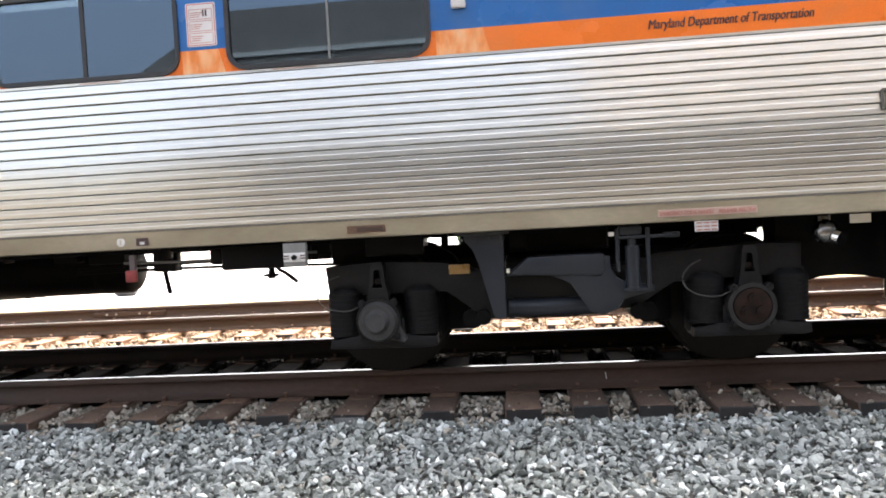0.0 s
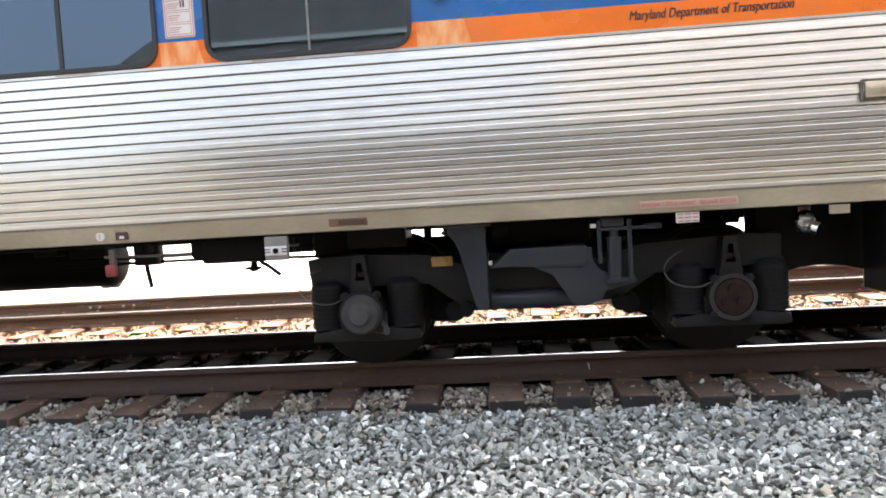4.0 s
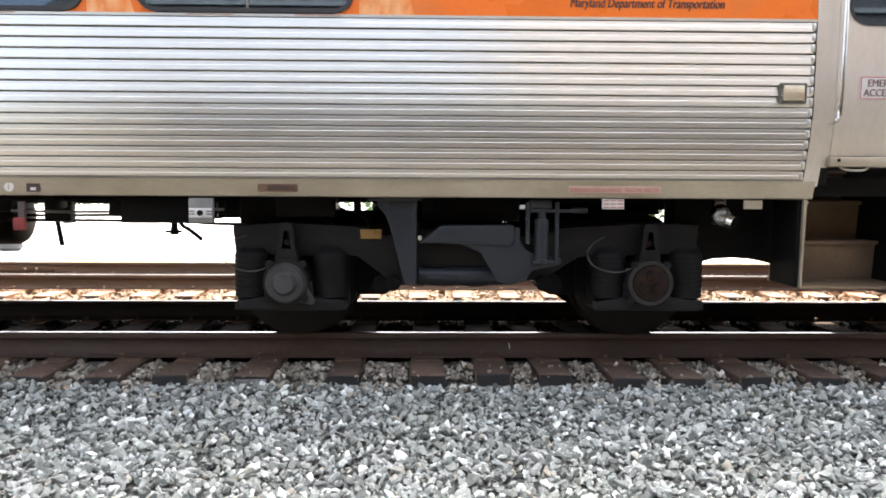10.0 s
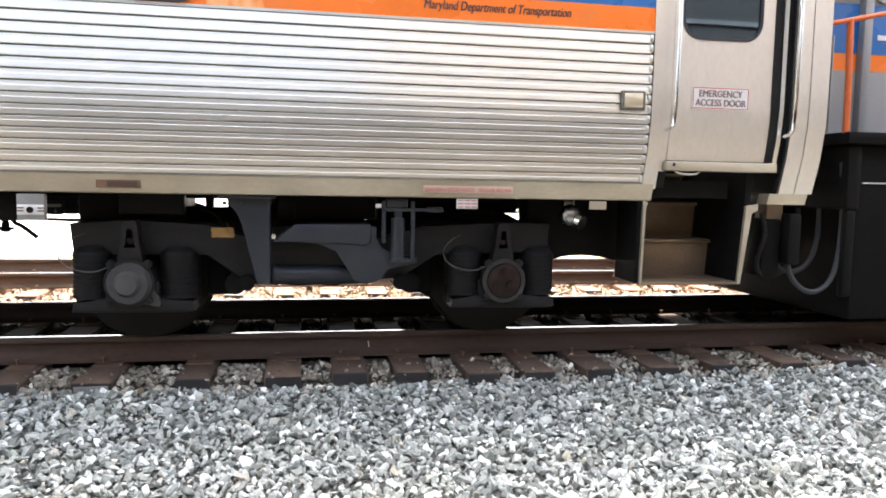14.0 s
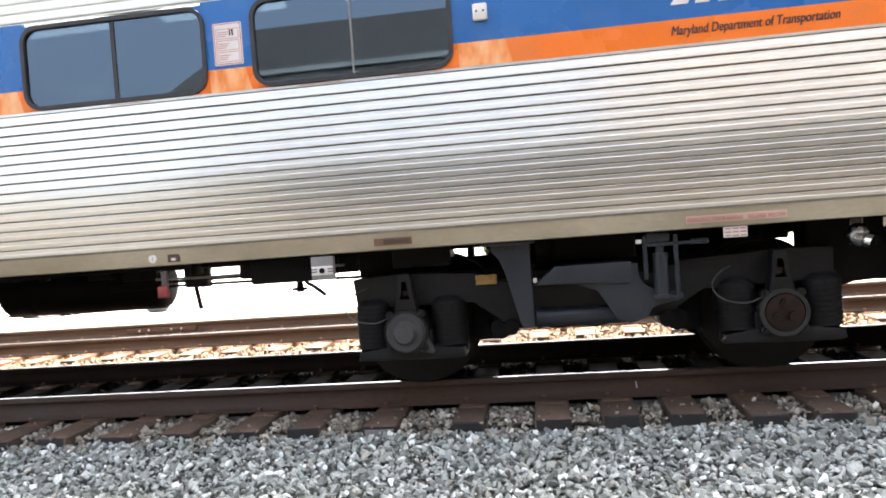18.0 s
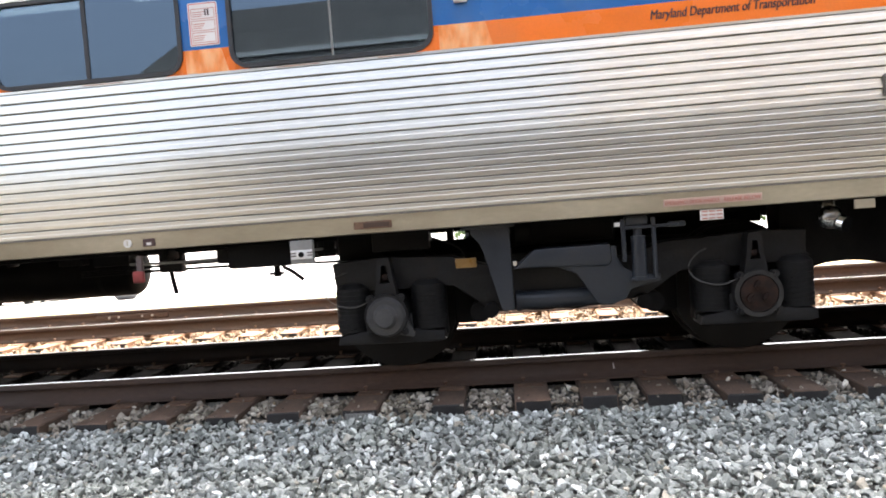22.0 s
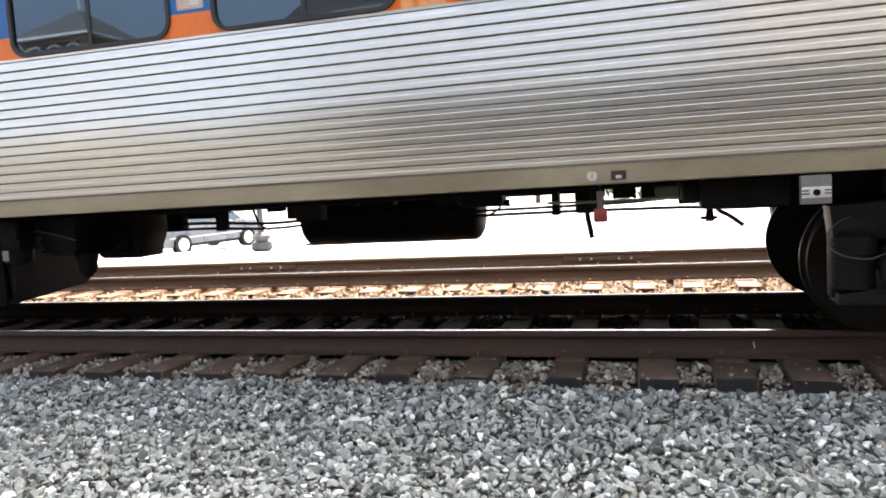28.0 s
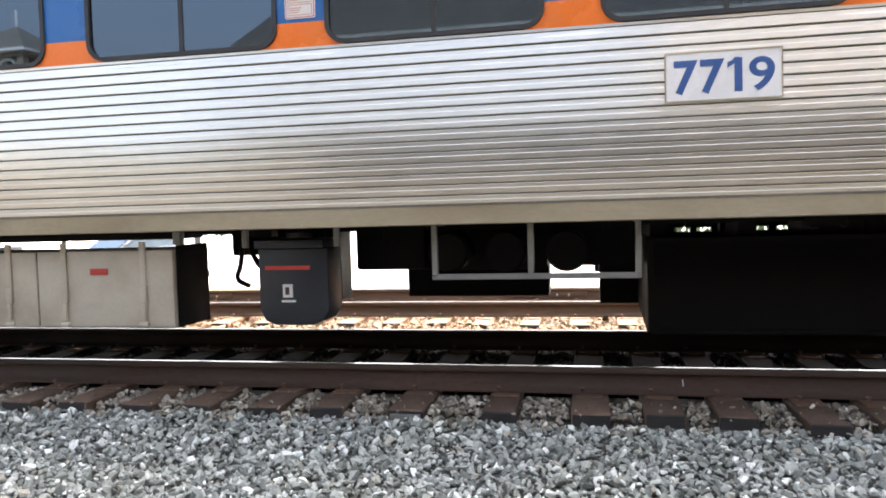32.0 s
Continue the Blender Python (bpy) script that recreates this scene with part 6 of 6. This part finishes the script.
def tree(at, height, spread, seed):
    rnd = random.Random(seed)
    t = base("tree", at, "leafy green tree beyond the lot", "tree", "trees beyond the lot")
    b = BM()
    cyl(b, at, (at[0], at[1], at[2] + height * 0.6), 0.2, 0.08, seg=10)
    for k in range(7):
        a, h = rnd.uniform(0, math.tau), rnd.uniform(0.2, 0.55) * height
        cyl(b, (at[0], at[1], at[2] + h), (at[0] + spread * 0.6 * math.cos(a), at[1] + spread * 0.6 * math.sin(a), at[2] + h + 0.25 * height), 0.07, 0.03, seg=6)
    part("trunk", b, BARK, t)
    verts, faces = [], []
    for k in range(2600):
        a, u = rnd.uniform(0, math.tau), rnd.uniform(-1, 1)
        r = spread * rnd.uniform(0.45, 1.0) * (0.8 + 0.35 * math.sin(3 * a + seed) * math.cos(4 * u))
        c = Vector((at[0] + r * math.cos(a) * math.sqrt(1 - u * u), at[1] + r * math.sin(a) * math.sqrt(1 - u * u), at[2] + height * 0.55 + u * height * 0.45))
        e = Euler((rnd.uniform(0, 6), rnd.uniform(0, 6), 0)).to_matrix()
        s = rnd.uniform(0.12, 0.24)
        i = len(verts)
        verts += [c + e @ Vector(p) * s for p in ((-1, 0, 0), (0, -0.5, 0.1), (1, 0, 0), (0, 0.5, 0.1))]
        faces.append((i, i + 1, i + 2, i + 3))
    me = bpy.data.meshes.new("crown")
    me.from_pydata(verts, [], faces)
    me.materials.append(LEAF)
    o = new("crown", me)
    o.parent, o.location = t, -t.location
    return t


for k, (tx, ty, th, ts) in enumerate(((-34, 52, 9, 4.0), (-22, 58, 10, 4.5), (-8, 55, 8, 4.0), (4, 60, 10, 4.6), (14, 54, 9, 4.2), (26, 58, 10, 4.5), (-48, 60, 11, 5.0))):
    tree((tx, ty, -0.85), th, ts, k)

rnd = random.Random(31)
verts, faces = [], []
for k in range(9000):
    hx = rnd.uniform(-95, -3.5) if k % 3 == 0 else rnd.uniform(-4, 60)
    top = (1.1 if hx < -4 else 1.7) + 0.5 * noise.noise((hx * 0.25, 0, 5)) + 0.3 * noise.noise((hx * 1.1, 0, 8))
    c = Vector((hx, (76 if hx < -4 else 49) + rnd.uniform(-0.8, 0.8), -0.85 + top * rnd.uniform(0.0, 1.0)))
    e = Euler((rnd.uniform(0, 6), rnd.uniform(0, 6), 0)).to_matrix()
    size = rnd.uniform(0.12, 0.26)
    i = len(verts)
    verts += [c + e @ Vector(p) * size for p in ((-1, 0, 0), (0, -0.5, 0.1), (1, 0, 0), (0, 0.5, 0.1))]
    faces.append((i, i + 1, i + 2, i + 3))
me = bpy.data.meshes.new("hedge")
me.from_pydata(verts, [], faces)
me.materials.append(LEAF)
tagged(new("hedge", me), "low leafy green hedge far behind the lot", "hedge", kind="stuff")

# ---------------------------------------------------------------- behind the camera: the station seen in the glass, and unseen additions
tower = base("station_tower", (-31.7, -27.5, -0.26), "pale station tower with arches and a dark pyramid roof", "tower")
bm = BM()
box(bm, -33.9, -29.5, -29.7, -25.3, -0.26, 8.6)
for cx in (-33.9, -29.9):
    for cy in (-29.7, -25.7):
        box(bm, cx, cx + 0.4, cy, cy + 0.4, 8.6, 10.2)
box(bm, -33.95, -29.45, -29.75, -25.25, 10.1, 10.35)
part("wall", bm, PLASTER, tower, smooth=None)
for k in range(3):
    cx = -33.0 + 1.3 * k
    bm = BM()
    arch = lambda r: [(cx - r, 8.6)] + [(cx + r * math.cos(radians(t)), 9.5 + r * math.sin(radians(t))) for t in range(180, -1, -15)] + [(cx + r, 8.6)]
    ring(bm, arch(0.55), arch(0.42), -25.5, -25.2)
    part("arch", bm, WHITE, tower, "pale round arch", smooth=None)
bm = BM()
v = [bm.verts.new(q) for q in ((-34.4, -30.2, 10.45), (-29.0, -30.2, 10.45), (-29.0, -24.8, 10.45), (-34.4, -24.8, 10.45), (-31.7, -27.5, 12.4))]
for f in ((0, 1, 4), (1, 2, 4), (2, 3, 4), (3, 0, 4), (3, 2, 1, 0)):
    bm.faces.new([v[i] for i in f])
part("roof", bm, ROOFING, tower, "dark pyramid roof", smooth=None)
bm = BM()
box(bm, -34.45, -28.95, -30.25, -24.75, 10.33, 10.45)
part("eave", bm, WHITE, tower, "pale eave board", smooth=None)
bm = BM()
cyl(bm, (-31.7, -27.5, 12.3), (-31.7, -27.5, 13.3), 0.05, seg=8)
part("finial", bm, WHITE, tower)

canopy = base("platform_canopy", (6, -4, -0.26), "brown timber platform canopy with a hipped end on posts", "canopy")
bm = BM()
prism(bm, [(-6.3, 3.06), (-6.06, 3.20), (-4.1, 4.34), (22, 4.34), (22, 3.06)], -7.2, -1.37)
part("roof", bm, ROOFING, canopy, "dark canopy roof", smooth=None)
for xa, za, zb in ((-4.4, 3.64, 3.71), (-5.4, 3.38, 3.404)):
    bm = BM()
    box(bm, xa, 22, -1.42, -1.34, za, zb)
    part("fascia_strip", bm, GREY_BAR, canopy, "thin pale strip on the fascia", smooth=None)
bm = BM()
box(bm, -6.5, 22, -7.5, -7.21, -0.26, 3.3)
part("brick_wall", bm, CANOPY, canopy, "brown wall under the canopy", smooth=None)
for px in (-5.2, -1.2, 2.8, 6.8, 10.8, 14.8):
    for py in (-6.4, -1.85):
        bm = BM()
        box(bm, px - 0.08, px + 0.08, py - 0.08, py + 0.08, -0.26, 3.07, 0.02)
        part("post", bm, ROOFING, canopy)


# wall added out of view so that the lower flutes mirror something darker
dark_wall = base("unseen_wall", (-34, -16, -0.26), "long unseen wall added to darken the reflections in the lower flutes", "wall")
bm = BM()
box(bm, -75, 2.5, -16.3, -16, -0.26, 4.4)
part("brickwork", bm, OLIVE, dark_wall, "olive-brown face of the added wall", smooth=None)
bm = BM()
box(bm, -75, 2.5, -16.36, -15.94, 4.4, 4.5, 0.01)
part("coping", bm, OLIVE, dark_wall, smooth=None)

# assumed building, never in view, that warms the right side's reflections
station = base("unseen_building", (18, -18, -0.26), "tall unseen buff building added to warm the reflections in the steel", "building")
bm = BM()
box(bm, 2.6, 34, -22, -14.3, -0.26, 12.6)
part("wall", bm, BUFF, station, "buff wall of the added building", smooth=None)
bm = BM()
box(bm, 2.4, 34.2, -22.2, -14.0, 12.6, 13.1)
part("cornice", bm, BUFF, station, smooth=None)
for k in range(8):
    for z0 in (4.9, 8.7):
        wx = 4.4 + 3.7 * k
        bm = BM()
        ring(bm, rounded(wx, wx + 1.5, z0, z0 + 2.3, 0.02, 1), rounded(wx + 0.12, wx + 1.38, z0 + 0.12, z0 + 2.18, 0.02, 1), -14.3, -14.16)
        win = part("window_frame", bm, WHITE, station)
        bm = BM()
        prism(bm, rounded(wx + 0.1, wx + 1.4, z0 + 0.1, z0 + 2.2, 0.02, 1), -14.296, -14.27)
        part("pane", bm, GASKET, win, "dark window pane", smooth=None)

# ---------------------------------------------------------------- movement
TRAVEL = [(0, 0), (23.2, 0), (23.5, 0.002), (24, 0.022), (24.5, 0.075), (25, 0.20), (25.5, 0.38), (26, 0.605), (26.5, 0.88), (27, 1.27), (27.5, 1.72), (28, 2.28), (28.5, 2.905), (29, 3.59), (29.5, 4.39),
          (30, 5.325), (30.5, 6.31), (31, 7.425), (31.5, 8.574), (32, 9.89)]


def travelled(t):
    for (a, p), (b, q) in zip(TRAVEL, TRAVEL[1:]):
        if t <= b:
            return p + (q - p) * (t - a) / (b - a)
    return TRAVEL[-1][1]


def motions():
    for ob in (car, loco):
        at = ob.location.copy()
        walk(ob, [(t, pose(at.x + d, at.y, at.z)) for t, d in TRAVEL])
    times = [0, 23.2] + [23.5 + 0.25 * k for k in range(35)]
    for ob, cx in wheelsets:
        at = ob.location.copy()
        walk(ob, [(t, pose(at.x, at.y, at.z, 0, math.degrees(travelled(t) / WHEEL_R), 0)) for t in times])


motions()
